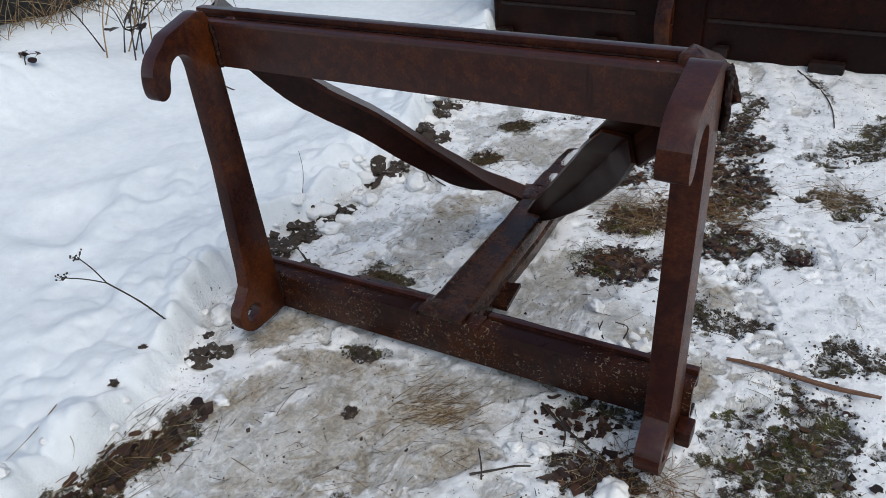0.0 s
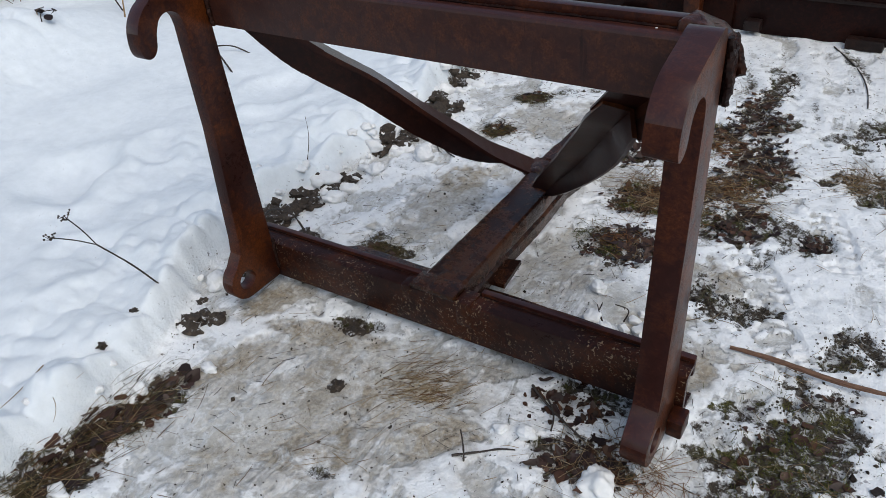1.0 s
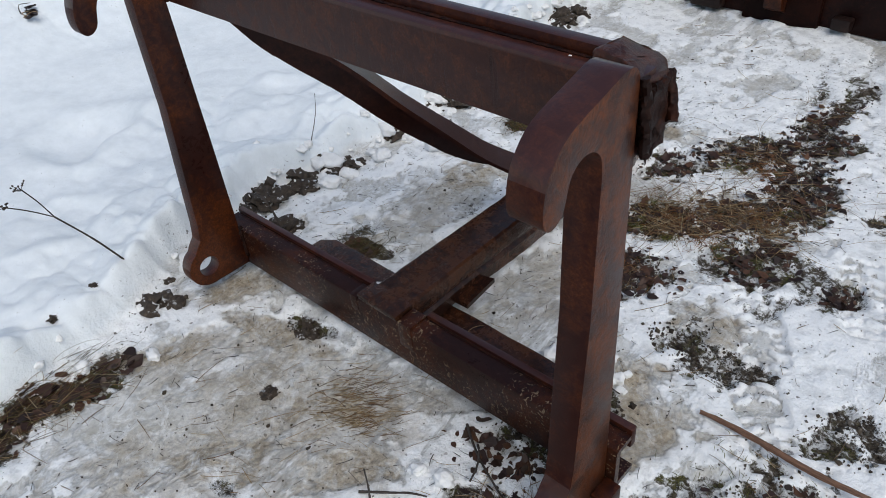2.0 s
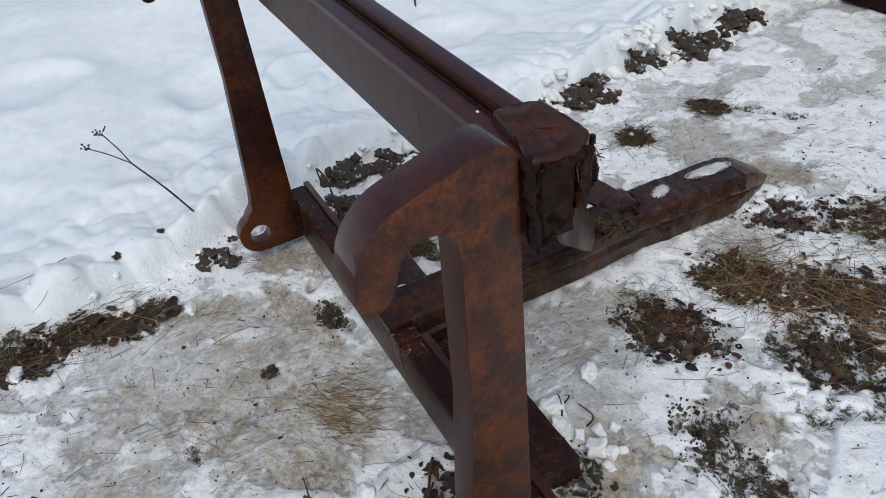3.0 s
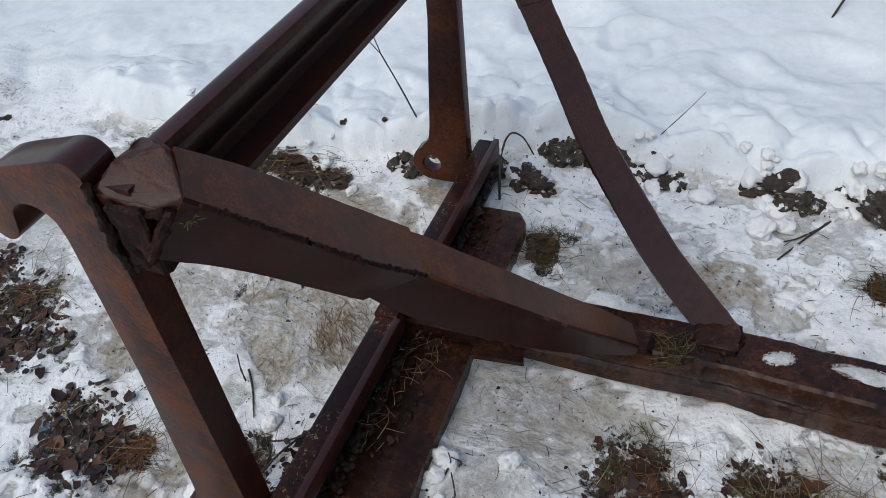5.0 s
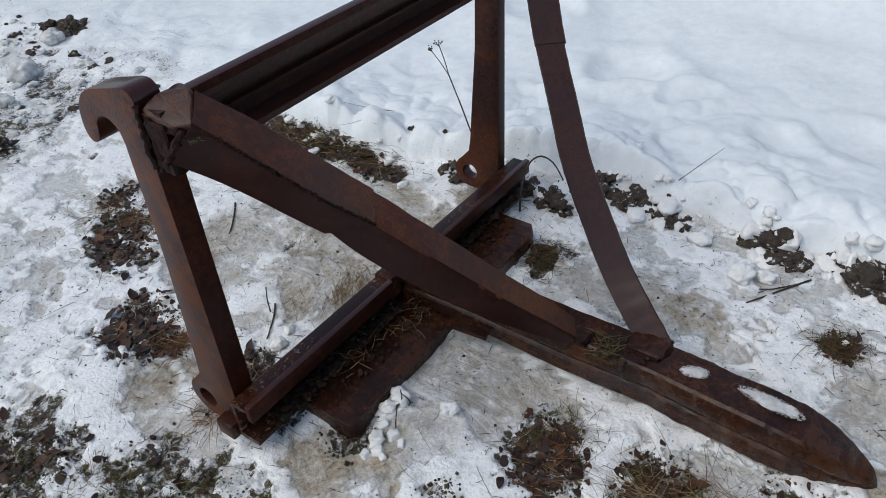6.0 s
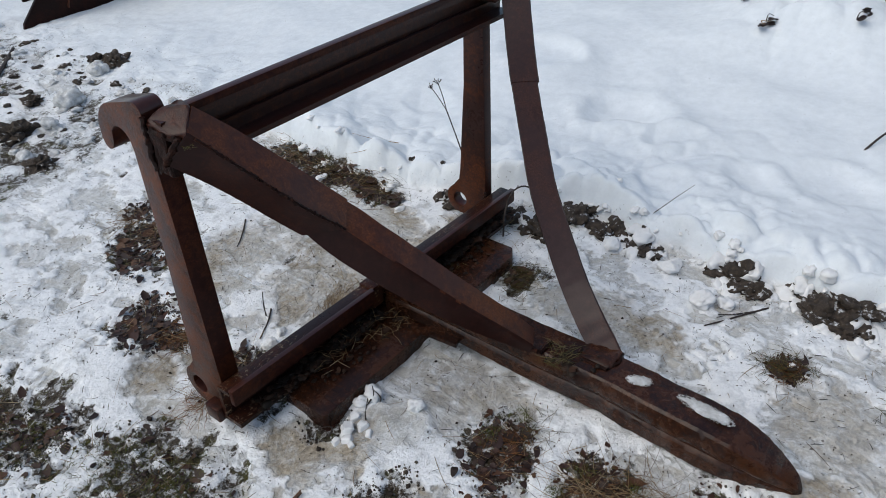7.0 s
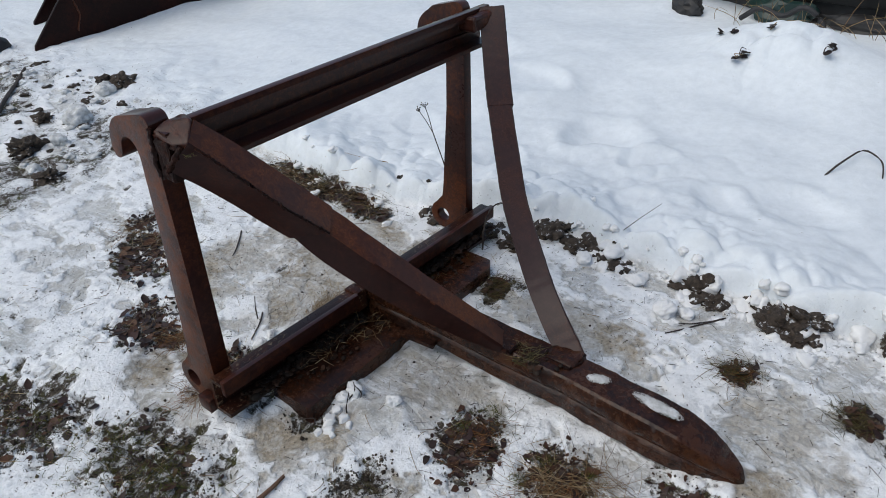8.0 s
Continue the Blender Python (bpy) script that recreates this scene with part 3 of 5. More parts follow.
for key, vals in (("soil", g_soil), ("ice", g_ice), ("bank", g_bank), ("stain", g_stain)):
    ground_mesh.attributes.new(key, "FLOAT", "POINT").data.foreach_set("value", vals.astype(np.float32))
ground_mesh.polygons.foreach_set("use_smooth", [True] * len(ground_mesh.polygons))
ground_mesh.materials.append(GROUND)
tagged(new("ground", ground_mesh), "trodden snow and ice with bare soil beside a snow bank", "ground", kind="structure")


# ================= the coupler frame =================
frame_root = tagged(new("coupler_frame"), "brown-painted rusty steel coupler frame with long tongue on ice", "loader attachment")

# side plates: hook above, eye below
PLATE = [(0.105, 0.034), (0.102, 0.40), (0.098, 0.815), (0.097, 0.834), (0.086, 0.846), (0.068, 0.848), (0.04, 0.840), (-0.016, 0.826)]
PLATE += [(-0.040, 0.817), (-0.058, 0.802), (-0.071, 0.784), (-0.078, 0.764), (-0.081, 0.740), (-0.078, 0.723), (-0.068, 0.714), (-0.054, 0.716), (-0.042, 0.728), (-0.037, 0.746)]
PLATE += arc(-0.003, 0.746, 0.033, 172, 18, 9) + [(0.031, 0.735), (0.030, 0.70), (0.026, 0.50), (0.013, 0.33), (0.004, 0.205), (-0.002, 0.165), (-0.018, 0.146)]
PLATE += arc(0.0, 0.088, 0.053, 118, 268, 13)


def rounder(points, above):
    """Cuts the corners of that part of an outline which lies above a height."""
    out = []
    for k, p in enumerate(points):
        a, b = points[k - 1], points[(k + 1) % len(points)]
        if p[1] > above and a[1] > above and b[1] > above:
            out += [tuple(p[n] + 0.25 * (a[n] - p[n]) for n in (0, 1)), tuple(p[n] + 0.25 * (b[n] - p[n]) for n in (0, 1))]
        else:
            out.append(p)
    return out


PLATE = rounder(PLATE, 0.702)
LOWER_HOOK = [(y - 0.006, z - 0.011) if y < -0.03 and z > 0.7 else (y, z) for y, z in PLATE]
for outline, a, b, flat in ((PLATE, 0.485, 0.535, RUST_FACE), (LOWER_HOOK, -0.572, -0.535, PAINT_RUSTY)):
    plate = part("side_plate", prism(outline, a, b, [(0.0, 0.088, 0.026)], 0.005), PAINT, frame_root, "thick hooked side plate with an eye hole, orange rust on its faces", 40)
    plate.data.materials.append(flat)
    for face in plate.data.polygons:
        if abs(face.normal.x) > 0.9:
            face.material_index = 1


def channel(x0, x1, y0, z0, z1, top, foot):
    """A channel with its web in front, a top flange with a raised lip and a foot flange, open behind."""
    t = 0.012
    ring = [(y0, z0), (y0, z1 - 0.008), (y0 + 0.0025, z1 - 0.0024), (y0 + 0.008, z1), (y0 + top, z1), (y0 + top, z1 - t), (y0 + t, z1 - t), (y0 + t, z0 + t), (y0 + foot, z0 + t), (y0 + foot, z0)]
    xs = [x0 + (x1 - x0) * k / 24 for k in range(25)]
    return sweep([[(x, y, z) for y, z in ring] for x in xs])


top_beam = part("top_beam", channel(-0.605, 0.528, 0.0990, 0.7195, 0.8205, 0.046, 0.056), BEAM_PAINT, frame_root, "brown channel beam with a welded lip")
part("lip", box(bmesh.new(), (-0.60, 0.1275, 0.8210), (0.470, 0.151, 0.8375), 0.004), PAINT, top_beam)
part("weld_bead", bead([(-0.58, 0.1260, 0.8215), (0.46, 0.1260, 0.8215)], 0.0030, 3, 0.005), WELD, top_beam)
part("inner_rib", box(bmesh.new(), (-0.54, 0.1160, 0.760), (0.45, 0.126, 0.768), 0.002), PAINT, top_beam)
chip = bmesh.new()
box(chip, (0.4262, 0.1165, 0.8206), (0.4300, 0.1195, 0.8216), 0.0004, 1)
part("paint_chip", chip, SNOW, top_beam, "pale chip of ice")

BEAM_TILT = 0.024


def tilted(bm):
    """Lets the low beam sink a little towards one end, as it stands on uneven ice."""
    for v in bm.verts:
        v.co.z += BEAM_TILT * v.co.x
    return bm


bottom_beam = part("bottom_beam", tilted(channel(-0.612, 0.552, 0.108, 0.040, 0.1475, 0.044, 0.060)), PAINT_FLAKED, frame_root, "brown channel beam with flaking pale scabs")
for a, b in ((-0.611, -0.097), (0.072, 0.552)):
    part("lip", tilted(box(bmesh.new(), (a, 0.1535, 0.112), (b, 0.1690, 0.1580), 0.003)), PAINT, bottom_beam)
    part("weld_bead", tilted(bead([(a + 0.01, 0.1530, 0.1480), (b - 0.01, 0.1530, 0.1480)], 0.0024, 31, 0.006)), WELD, bottom_beam)
part("seam_plate", tilted(box(bmesh.new(), (0.030, 0.1065, 0.085), (0.069, 0.156, 0.1530), 0.003)), PAINT_FLAKED, bottom_beam)
part("seam_plate", tilted(box(bmesh.new(), (-0.120, 0.1065, 0.11), (-0.097, 0.150, 0.1515), 0.003)), PAINT_FLAKED, bottom_beam)
part("lug", box(bmesh.new(), (0.536, 0.058, 0.044), (0.568, 0.1060, 0.086), 0.005), PAINT_RUSTY, bottom_beam, "rusty square lug")

# flat bar that lies on the ice behind the bottom beam
bm = bmesh.new()
slab = [(-0.446, 0.150), (0.405, 0.150), (0.408, 0.290), (0.400, 0.297), (-0.408, 0.297), (-0.444, 0.272)]
for z in (-0.004, 0.0465):
    bm.faces.new([bm.verts.new((x, y, z)) for x, y in slab])
bmesh.ops.bridge_loops(bm, edges=bm.edges[:])
bmesh.ops.bevel(bm, geom=bm.edges[:], offset=0.005, segments=2, affect="EDGES", profile=0.6)
bmesh.ops.subdivide_edges(bm, edges=[e for e in bm.edges if e.calc_length() > 0.5], cuts=20)
part("base_bar", displace(bm, 0.0018, 14), PAINT_WET, frame_root, "wet brown flat base bar")

# tongue: a rail from the bottom beam backwards along the ground
TONGUE_Y = (0.140, 0.300, 0.600, 0.800, 0.900, 1.050, 1.110, 1.170, 1.220, 1.250, 1.262)
TONGUE_LEFT = (-0.090, -0.093, -0.100, -0.113, -0.114, -0.112, -0.112, -0.108, -0.100, -0.088, -0.076)
TONGUE_RIGHT = (0.024, 0.018, 0.006, -0.006, 0.001, 0.006, 0.001, -0.014, -0.034, -0.052, -0.064)
TONGUE_TOP = (0.157, 0.151, 0.138, 0.128, 0.126, 0.122, 0.112, 0.086, 0.054, 0.030, 0.016)
TONGUE_FOOT = (0.0485, 0.0485, 0.020, 0.012, 0.008, 0.002, 0.000, -0.002, -0.004, -0.005, -0.006)


def rail_ring(y):
    """A rail's section: a broad head with worn edges, a groove and a narrower foot."""
    left, right, top, foot = (float(np.interp(y, TONGUE_Y, v)) for v in (TONGUE_LEFT, TONGUE_RIGHT, TONGUE_TOP, TONGUE_FOOT))
    mid, half, h = (left + right) / 2, (right - left) / 2, top - foot
    side = ((0.80, 0.0), (0.88, 0.05), (0.90, 0.36), (0.84, 0.41), (0.78, 0.44), (0.78, 0.50), (0.90, 0.54), (0.99, 0.60), (1.0, 0.66), (0.985, 0.86), (0.93, 0.955), (0.82, 1.0))
    across = [(-u, v) for u, v in side] + [(u, v) for u, v in side[::-1]]
    return [(mid + half * u, y, foot + h * v) for u, v in across]


tongue = part("tongue", displace(sweep([rail_ring(float(y)) for y in np.linspace(0.150, 0.74, 44)]), 0.0016, 26), PAINT_WET, frame_root, "wet rusty rail section lying on the ice", 27)
part("tongue_head", box(bmesh.new(), (-0.092, 0.1065, 0.1485), (0.027, 0.158, 0.1625), 0.003), PAINT_WET, tongue)
part("tongue_nose", displace(displace(sweep([rail_ring(float(y)) for y in np.linspace(0.735, 1.262, 90)]), 0.0034, 22, 3.0), 0.0012, 90, 1.0), PAINT_WET, tongue, "blunt rounded rusty nose with two smears of snow", 27)
bm = bmesh.new()
for z in (0.052, 0.064):
    bm.faces.new([bm.verts.new((x, y, z)) for x, y in ((-0.02, 0.300), (0.046, 0.303), (0.036, 0.412), (-0.02, 0.395))])
bmesh.ops.bridge_loops(bm, edges=bm.edges[:])
part("gusset", bm, PAINT_WET, tongue, "small rusty gusset plate under the rail")
for seed, (cx, cy, a, b, turn) in enumerate(((-0.058, 0.877, 0.016, 0.028, 20), (-0.061, 1.033, 0.018, 0.060, -6))):
    bm, grains = bmesh.new(), random.Random(400 + seed)
    level, c, q = 0.1285 if seed == 0 else 0.1255, math.cos(radians(turn)), math.sin(radians(turn))
    for v in bmesh.ops.create_icosphere(bm, subdivisions=5, radius=1.0)["verts"]:
        k = 0.88 + 0.35 * noise.fractal(Vector((v.co.x * 2.5, v.co.y * 2.5, seed * 7.0)), 0.8, 2, 5)
        u, w = v.co.x * a * k, v.co.y * b * k
        v.co = Vector((cx + u * c - w * q, cy + u * q + w * c, level + v.co.z * 0.0028 + 0.0012 * noise.noise(Vector((u, w, 0)) * 420)))
    for k in range(420 if seed else 220):
        r, t = grains.uniform(0.75, 1.15), grains.random() * math.tau
        u, v, g = a * r * math.cos(t), b * r * math.sin(t), grains.uniform(0.0005, 0.0012)
        lump(bm, (cx + u * c - v * q, cy + u * q + v * c, level + grains.uniform(-0.0008, 0.0006)), (g * 1.3, g, g * 0.7), k, 0.5, 1)
    tagged(new("snow_smear", finish(bm, "snow_smear", DIRTY_SNOW, 180)), "thin smear of frozen snow on the rusty tongue", "snow", "snow smears")


def angle_bar(path, across, wide, deep, thick=0.010, ends=(1, 1)):
    """An angle section along path: one leg faces up and back, the other hangs from its outer ridge. across: from the free rim to the ridge, per point."""
    pts = [Vector(p) for p in path]
    rings = []
    for n, p in enumerate(pts):
        way = (pts[min(n + 1, len(pts) - 1)] - pts[max(n - 1, 0)]).normalized()
        a = Vector(across[n] if isinstance(across, list) else across)
        a = (a - way * a.dot(way)).normalized()
        up = a.cross(way)
        if up.z < 0:
            up = -up
        w = wide[n] if isinstance(wide, (list, tuple)) else wide
        d = deep[n] if isinstance(deep, (list, tuple)) else deep
        t = thick
        ring = [-a * w / 2, a * (w / 2 - 0.004), a * w / 2 - up * 0.004, a * w / 2 - up * d, a * (w / 2 - t) - up * d, a * (w / 2 - t) - up * t, -a * w / 2 - up * t]
        rings.append([p + q for q in ring])
    return sweep(rings)


def glide(points, n):
    """n points along a smooth curve through points."""
    pts = np.array(points, float)
    s = np.r_[0, np.cumsum(np.linalg.norm(np.diff(pts, axis=0), axis=1))]
    t = np.linspace(0, s[-1], n)
    m = np.gradient(pts, s, axis=0)
    out = []
    for v in t:
        k = min(len(s) - 2, int(np.searchsorted(s, v, side="right") - 1))
        h = s[k + 1] - s[k]
        u = (v - s[k]) / h
        out.append((2 * u**3 - 3 * u**2 + 1) * pts[k] + (u**3 - 2 * u**2 + u) * h * m[k] + (-2 * u**3 + 3 * u**2) * pts[k + 1] + (u**3 - u**2) * h * m[k + 1])
    return [tuple(p) for p in out]


def worn(bm, cuts, amount, freq=55):
    """Cuts long edges up and makes the metal a little uneven."""
    bmesh.ops.subdivide_edges(bm, edges=[e for e in bm.edges if e.calc_length() > 0.018], cuts=cuts, use_grid_fill=True)
    return displace(bm, amount, freq)


def plate_strip(rims, ridges, ends, thick, n=22):
    """A plate folded along ridges: one face lies between rims and ridges, the other between ridges and ends."""
    rims, ridges, ends = ([Vector(p) for p in glide(row, n)] for row in (rims, ridges, ends))
    rings = []
    for k, (r, p, e) in enumerate(zip(rims, ridges, ends)):
        way = (ridges[min(k + 1, n - 1)] - ridges[max(k - 1, 0)]).normalized()
        a, q = (p - r).normalized(), (e - p).normalized()
        up, out = a.cross(way).normalized(), q.cross(way).normalized()
        up = -up if up.z < 0 else up
        out = -out if out.dot(a) < 0 else out
        rings.append([r, p - a * 0.003, p + q * 0.003, e, e - out * thick, p - (up + out).normalized() * thick * 1.3, r - up * thick])
    return sweep(rings)


# right brace, a folded plate, straight: a long lower length, and a wider upper one sleeved over it
def right_ridge(z):
    swell = 0.012 * float(smooth(0.16, 0.34, np.array(z)))
    return Vector((0.331 + 0.722 * (z - 0.6) + swell, 0.296 - 0.750 * (z - 0.6) + swell, z))


low_z = (0.588, 0.5415, 0.47, 0.40, 0.33, 0.27, 0.21, 0.155)
low_ridge = [Vector((0.336, 0.318, 0.588)), Vector((0.2975, 0.3435, 0.5415))] + [right_ridge(z) for z in low_z[2:]]
to_rim, to_end = Vector((-0.795, -0.485, 0.365)), Vector((0.50, -0.49, -0.715))
low_rim = [p + to_rim * w for p, w in zip(low_ridge, (0.064, 0.066, 0.066, 0.065, 0.063, 0.060, 0.056, 0.049))]
low_end = [Vector((0.362, 0.270, 0.553)), Vector((0.331, 0.307, 0.493))] + [p + to_end.lerp(Vector((0.28, -0.36, -0.89)), k / 5).normalized() * d for k, (p, d) in enumerate(zip(low_ridge[2:], (0.070, 0.066, 0.058, 0.049, 0.038, 0.022)))]
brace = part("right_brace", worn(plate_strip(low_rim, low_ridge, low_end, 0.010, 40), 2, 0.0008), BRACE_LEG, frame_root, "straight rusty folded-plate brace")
up_rim = [(0.470, 0.166, 0.838), (0.415, 0.189, 0.782), (0.365, 0.223, 0.722), (0.310, 0.262, 0.653), (0.252, 0.306, 0.580)]
up_ridge = [(0.513, 0.197, 0.809), (0.465, 0.234, 0.746), (0.424, 0.273, 0.690), (0.372, 0.315, 0.622), (0.303, 0.347, 0.547)]
up_end = [(0.549, 0.161, 0.752), (0.490, 0.178, 0.692), (0.444, 0.201, 0.640), (0.401, 0.237, 0.585), (0.366, 0.281, 0.541)]
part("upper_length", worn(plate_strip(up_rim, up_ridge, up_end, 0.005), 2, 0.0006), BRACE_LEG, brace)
up_path = [Vector(p) for p in glide(up_ridge, 22)]
# upward faces get lighter rust, the others darker: light and shade painted in
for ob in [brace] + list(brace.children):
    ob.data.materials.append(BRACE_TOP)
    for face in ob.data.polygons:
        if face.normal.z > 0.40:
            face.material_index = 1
# left brace, bowed
bow_ridge = [(-0.592, 0.205, 0.835), (-0.460, 0.331, 0.620), (-0.366, 0.424, 0.512), (-0.293, 0.504, 0.407), (-0.245, 0.576, 0.327), (-0.188, 0.670, 0.228), (-0.146, 0.745, 0.168), (-0.119, 0.796, 0.128), (-0.100, 0.826, 0.104)]
bow_across = [(-0.52, 0.85, -0.10), (-0.53, 0.84, -0.10), (-0.66, 0.74, -0.08), (-0.68, 0.72, -0.08), (-0.67, 0.73, -0.06), (-0.62, 0.77, -0.04), (-0.52, 0.85, 0.0), (-0.35, 0.93, 0.0), (-0.30, 0.95, 0.0)]
left_path = glide([Vector(p) - Vector(a).normalized() * 0.036 for p, a in zip(bow_ridge, bow_across)], 40)
left_across = [tuple(float(np.interp(k / 39 * 8, range(9), [a[n] for a in bow_across])) for n in range(3)) for k in range(40)]
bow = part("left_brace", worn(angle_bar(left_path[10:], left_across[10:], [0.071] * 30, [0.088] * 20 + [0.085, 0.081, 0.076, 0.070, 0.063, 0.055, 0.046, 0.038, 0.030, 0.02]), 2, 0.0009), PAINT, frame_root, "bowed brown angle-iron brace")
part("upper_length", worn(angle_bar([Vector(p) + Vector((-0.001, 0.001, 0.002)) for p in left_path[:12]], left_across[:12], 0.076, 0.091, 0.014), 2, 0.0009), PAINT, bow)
# mauve sky sheen on top faces and shade on inner ones, put into colour
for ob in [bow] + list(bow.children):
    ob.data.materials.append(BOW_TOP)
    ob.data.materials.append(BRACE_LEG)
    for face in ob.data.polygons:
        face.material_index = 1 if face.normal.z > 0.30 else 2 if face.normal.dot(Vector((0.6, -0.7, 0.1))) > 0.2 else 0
bm = box(bmesh.new(), (-0.122, 0.722, 0.112), (-0.046, 0.806, 0.1345), 0.008, 2)
part("foot_plate", worn(bm, 5, 0.0045, 40), PAINT_WET, bow, "rough welded foot", 45)

# hammered corners where braces, beam and plates meet: a dark burnt core, and a fold of plate over it
bm = box(bmesh.new(), (0.452, 0.1165, 0.716), (0.541, 0.162, 0.806), 0.004, 1)
bmesh.ops.subdivide_edges(bm, edges=bm.edges[:], cuts=11, use_grid_fill=True)
part("burnt_core", displace(displace(bm, 0.0030, 60, 4.0), 0.0022, 140, 1.0), WELD, frame_root, "dark burnt weld core", 30)
bm = bmesh.new()
for x, y, z, low in ((0.458, 0.118, 0.837, 0.026), (0.472, 0.163, 0.8395, 0.014), (0.513, 0.198, 0.8105, 0.012), (0.504, 0.112, 0.837, 0.030), (0.536, 0.108, 0.818, 0.028), (0.533, 0.156, 0.807, 0.018), (0.527, 0.180, 0.806, 0.012)):
    for q in (z, z - low):
        bm.verts.new((x, y, q))
bmesh.ops.convex_hull(bm, input=bm.verts[:])
bmesh.ops.bevel(bm, geom=bm.edges[:], offset=0.003, segments=2, affect="EDGES", profile=0.5)
bmesh.ops.triangulate(bm, faces=bm.faces[:])
for _ in range(3):
    bmesh.ops.subdivide_edges(bm, edges=[e for e in bm.edges if e.calc_length() > 0.006], cuts=1)
corner = part("corner_block", displace(displace(bm, 0.0030, 34, 2.0), 0.0012, 95, 6.0), SLAG, frame_root, "copper-brown hammered corner fold", 60)


def weld_run(points, radius, rough, seed):
    """A thick burnt weld, uneven but without steps."""
    pts, out = [Vector(p) for p in points], []
    for a, b in zip(pts, pts[1:]):
        k = max(1, int((b - a).length / 0.0022))
        out += [a.lerp(b, n / k) for n in range(k)]
    return displace(tube(bmesh.new(), out + [pts[-1]], radius, 12), rough, 85, seed)


def lumpy_sheet(a, b, c, d, n, rough, freq, thick):
    """A hammered plate between four corners."""
    bm, rows = bmesh.new(), []
    a, b, c, d = Vector(a), Vector(b), Vector(c), Vector(d)
    for i in range(n + 1):
        row = []
        for j in range(n + 1):
            p = a.lerp(b, j / n).lerp(d.lerp(c, j / n), i / n)
            row.append(bm.verts.new(p + Vector((0.8, 0.6, 0.0)) * rough * noise.fractal(p * freq, 0.9, 2.0, 4)))
        rows.append(row)
    for i in range(n):
        for j in range(n):
            bm.faces.new((rows[i][j], rows[i + 1][j], rows[i + 1][j + 1], rows[i][j + 1]))
    bmesh.ops.solidify(bm, geom=bm.faces[:], thickness=thick)
    return bm


part("weld_cheek", lumpy_sheet((0.533, 0.110, 0.806), (0.521, 0.180, 0.800), (0.541, 0.157, 0.736), (0.543, 0.112, 0.710), 24, 0.004, 60, 0.012), WELD, frame_root, "dark burnt weld cheek", 40)
bm = bmesh.new()
box(bm, (-0.600, 0.118, 0.782), (-0.478, 0.184, 0.826), 0.014, 3)
bmesh.ops.subdivide_edges(bm, edges=bm.edges[:], cuts=4, use_grid_fill=True)
part("corner_block", displace(bm, 0.008, 18, 5.0), SLAG, frame_root, "lumpy hammered corner block", 60)
for x, r in ((0.531, 0.0032), (-0.530, 0.0065)):
    part("weld_bead", bead([(x, 0.0975, 0.718), (x, 0.0975, 0.815)], r, 5), WELD, frame_root)
for k, line in enumerate((((0.524, 0.186, 0.803), (0.536, 0.174, 0.780), (0.548, 0.160, 0.750)), ((0.537, 0.104, 0.826), (0.541, 0.108, 0.780), (0.541, 0.112, 0.722)), ((0.538, 0.122, 0.806), (0.534, 0.150, 0.799), (0.526, 0.180, 0.798)))):
    part("weld_bead", weld_run(line, 0.0062, 0.0036, 3.0 + k), WELD, frame_root)
for x in (0.484, -0.534):
    part("weld_bead", bead([(x, 0.1055, 0.058), (x, 0.1055, 0.150)], 0.006, 6), WELD, frame_root)
part("weld_bead", displace(bead([p + Vector((0.003, 0.002, 0.002)) for p in up_path[1:]], 0.0036, 8, 0.004), 0.003, 160), WELD, brace)
part("weld_bead", bead([(-0.118, 0.805, 0.128), (-0.086, 0.812, 0.128), (-0.044, 0.800, 0.128), (-0.042, 0.745, 0.130)], 0.005, 9), WELD, bow)
part("weld_bead", bead([(0.012, 0.600, 0.142), (0.004, 0.648, 0.140), (-0.045, 0.650, 0.140)], 0.006, 10), WELD, brace)


# upward faces get a lighter, glossier paint copy: sky light put into the colour
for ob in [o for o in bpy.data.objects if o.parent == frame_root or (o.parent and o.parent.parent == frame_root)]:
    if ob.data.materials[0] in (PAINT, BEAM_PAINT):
        ob.data.materials.append(PAINT_SKYLIT)
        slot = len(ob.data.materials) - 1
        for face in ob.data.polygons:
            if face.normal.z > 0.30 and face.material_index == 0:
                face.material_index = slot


# ================= far things =================
def curve_plate(profile, a, b, thick, axis="x"):
    """A bent plate with the outline profile (u, z) swept from a to b along an axis."""
    n = len(profile)
    inner = []
    for k, (u, z) in enumerate(profile):
        u0, z0 = profile[max(k - 1, 0)]
        u1, z1 = profile[min(k + 1, n - 1)]
        d = math.hypot(u1 - u0, z1 - z0) or 1
        inner.append((u + (z1 - z0) / d * thick, z - (u1 - u0) / d * thick))
    loop = list(profile) + inner[::-1]
    rings = []
    for s in np.linspace(a, b, 9):
        rings.append([(float(s), u, z) if axis == "x" else (u, float(s), z) for u, z in loop])
    return sweep(rings)


BUCKET_EDGE = steel("worn_bucket_edge", (0.0150, 0.0085, 0.0075), (0.034, 0.0150, 0.0110), 0.45, 0.30, 0.0, 0.14)


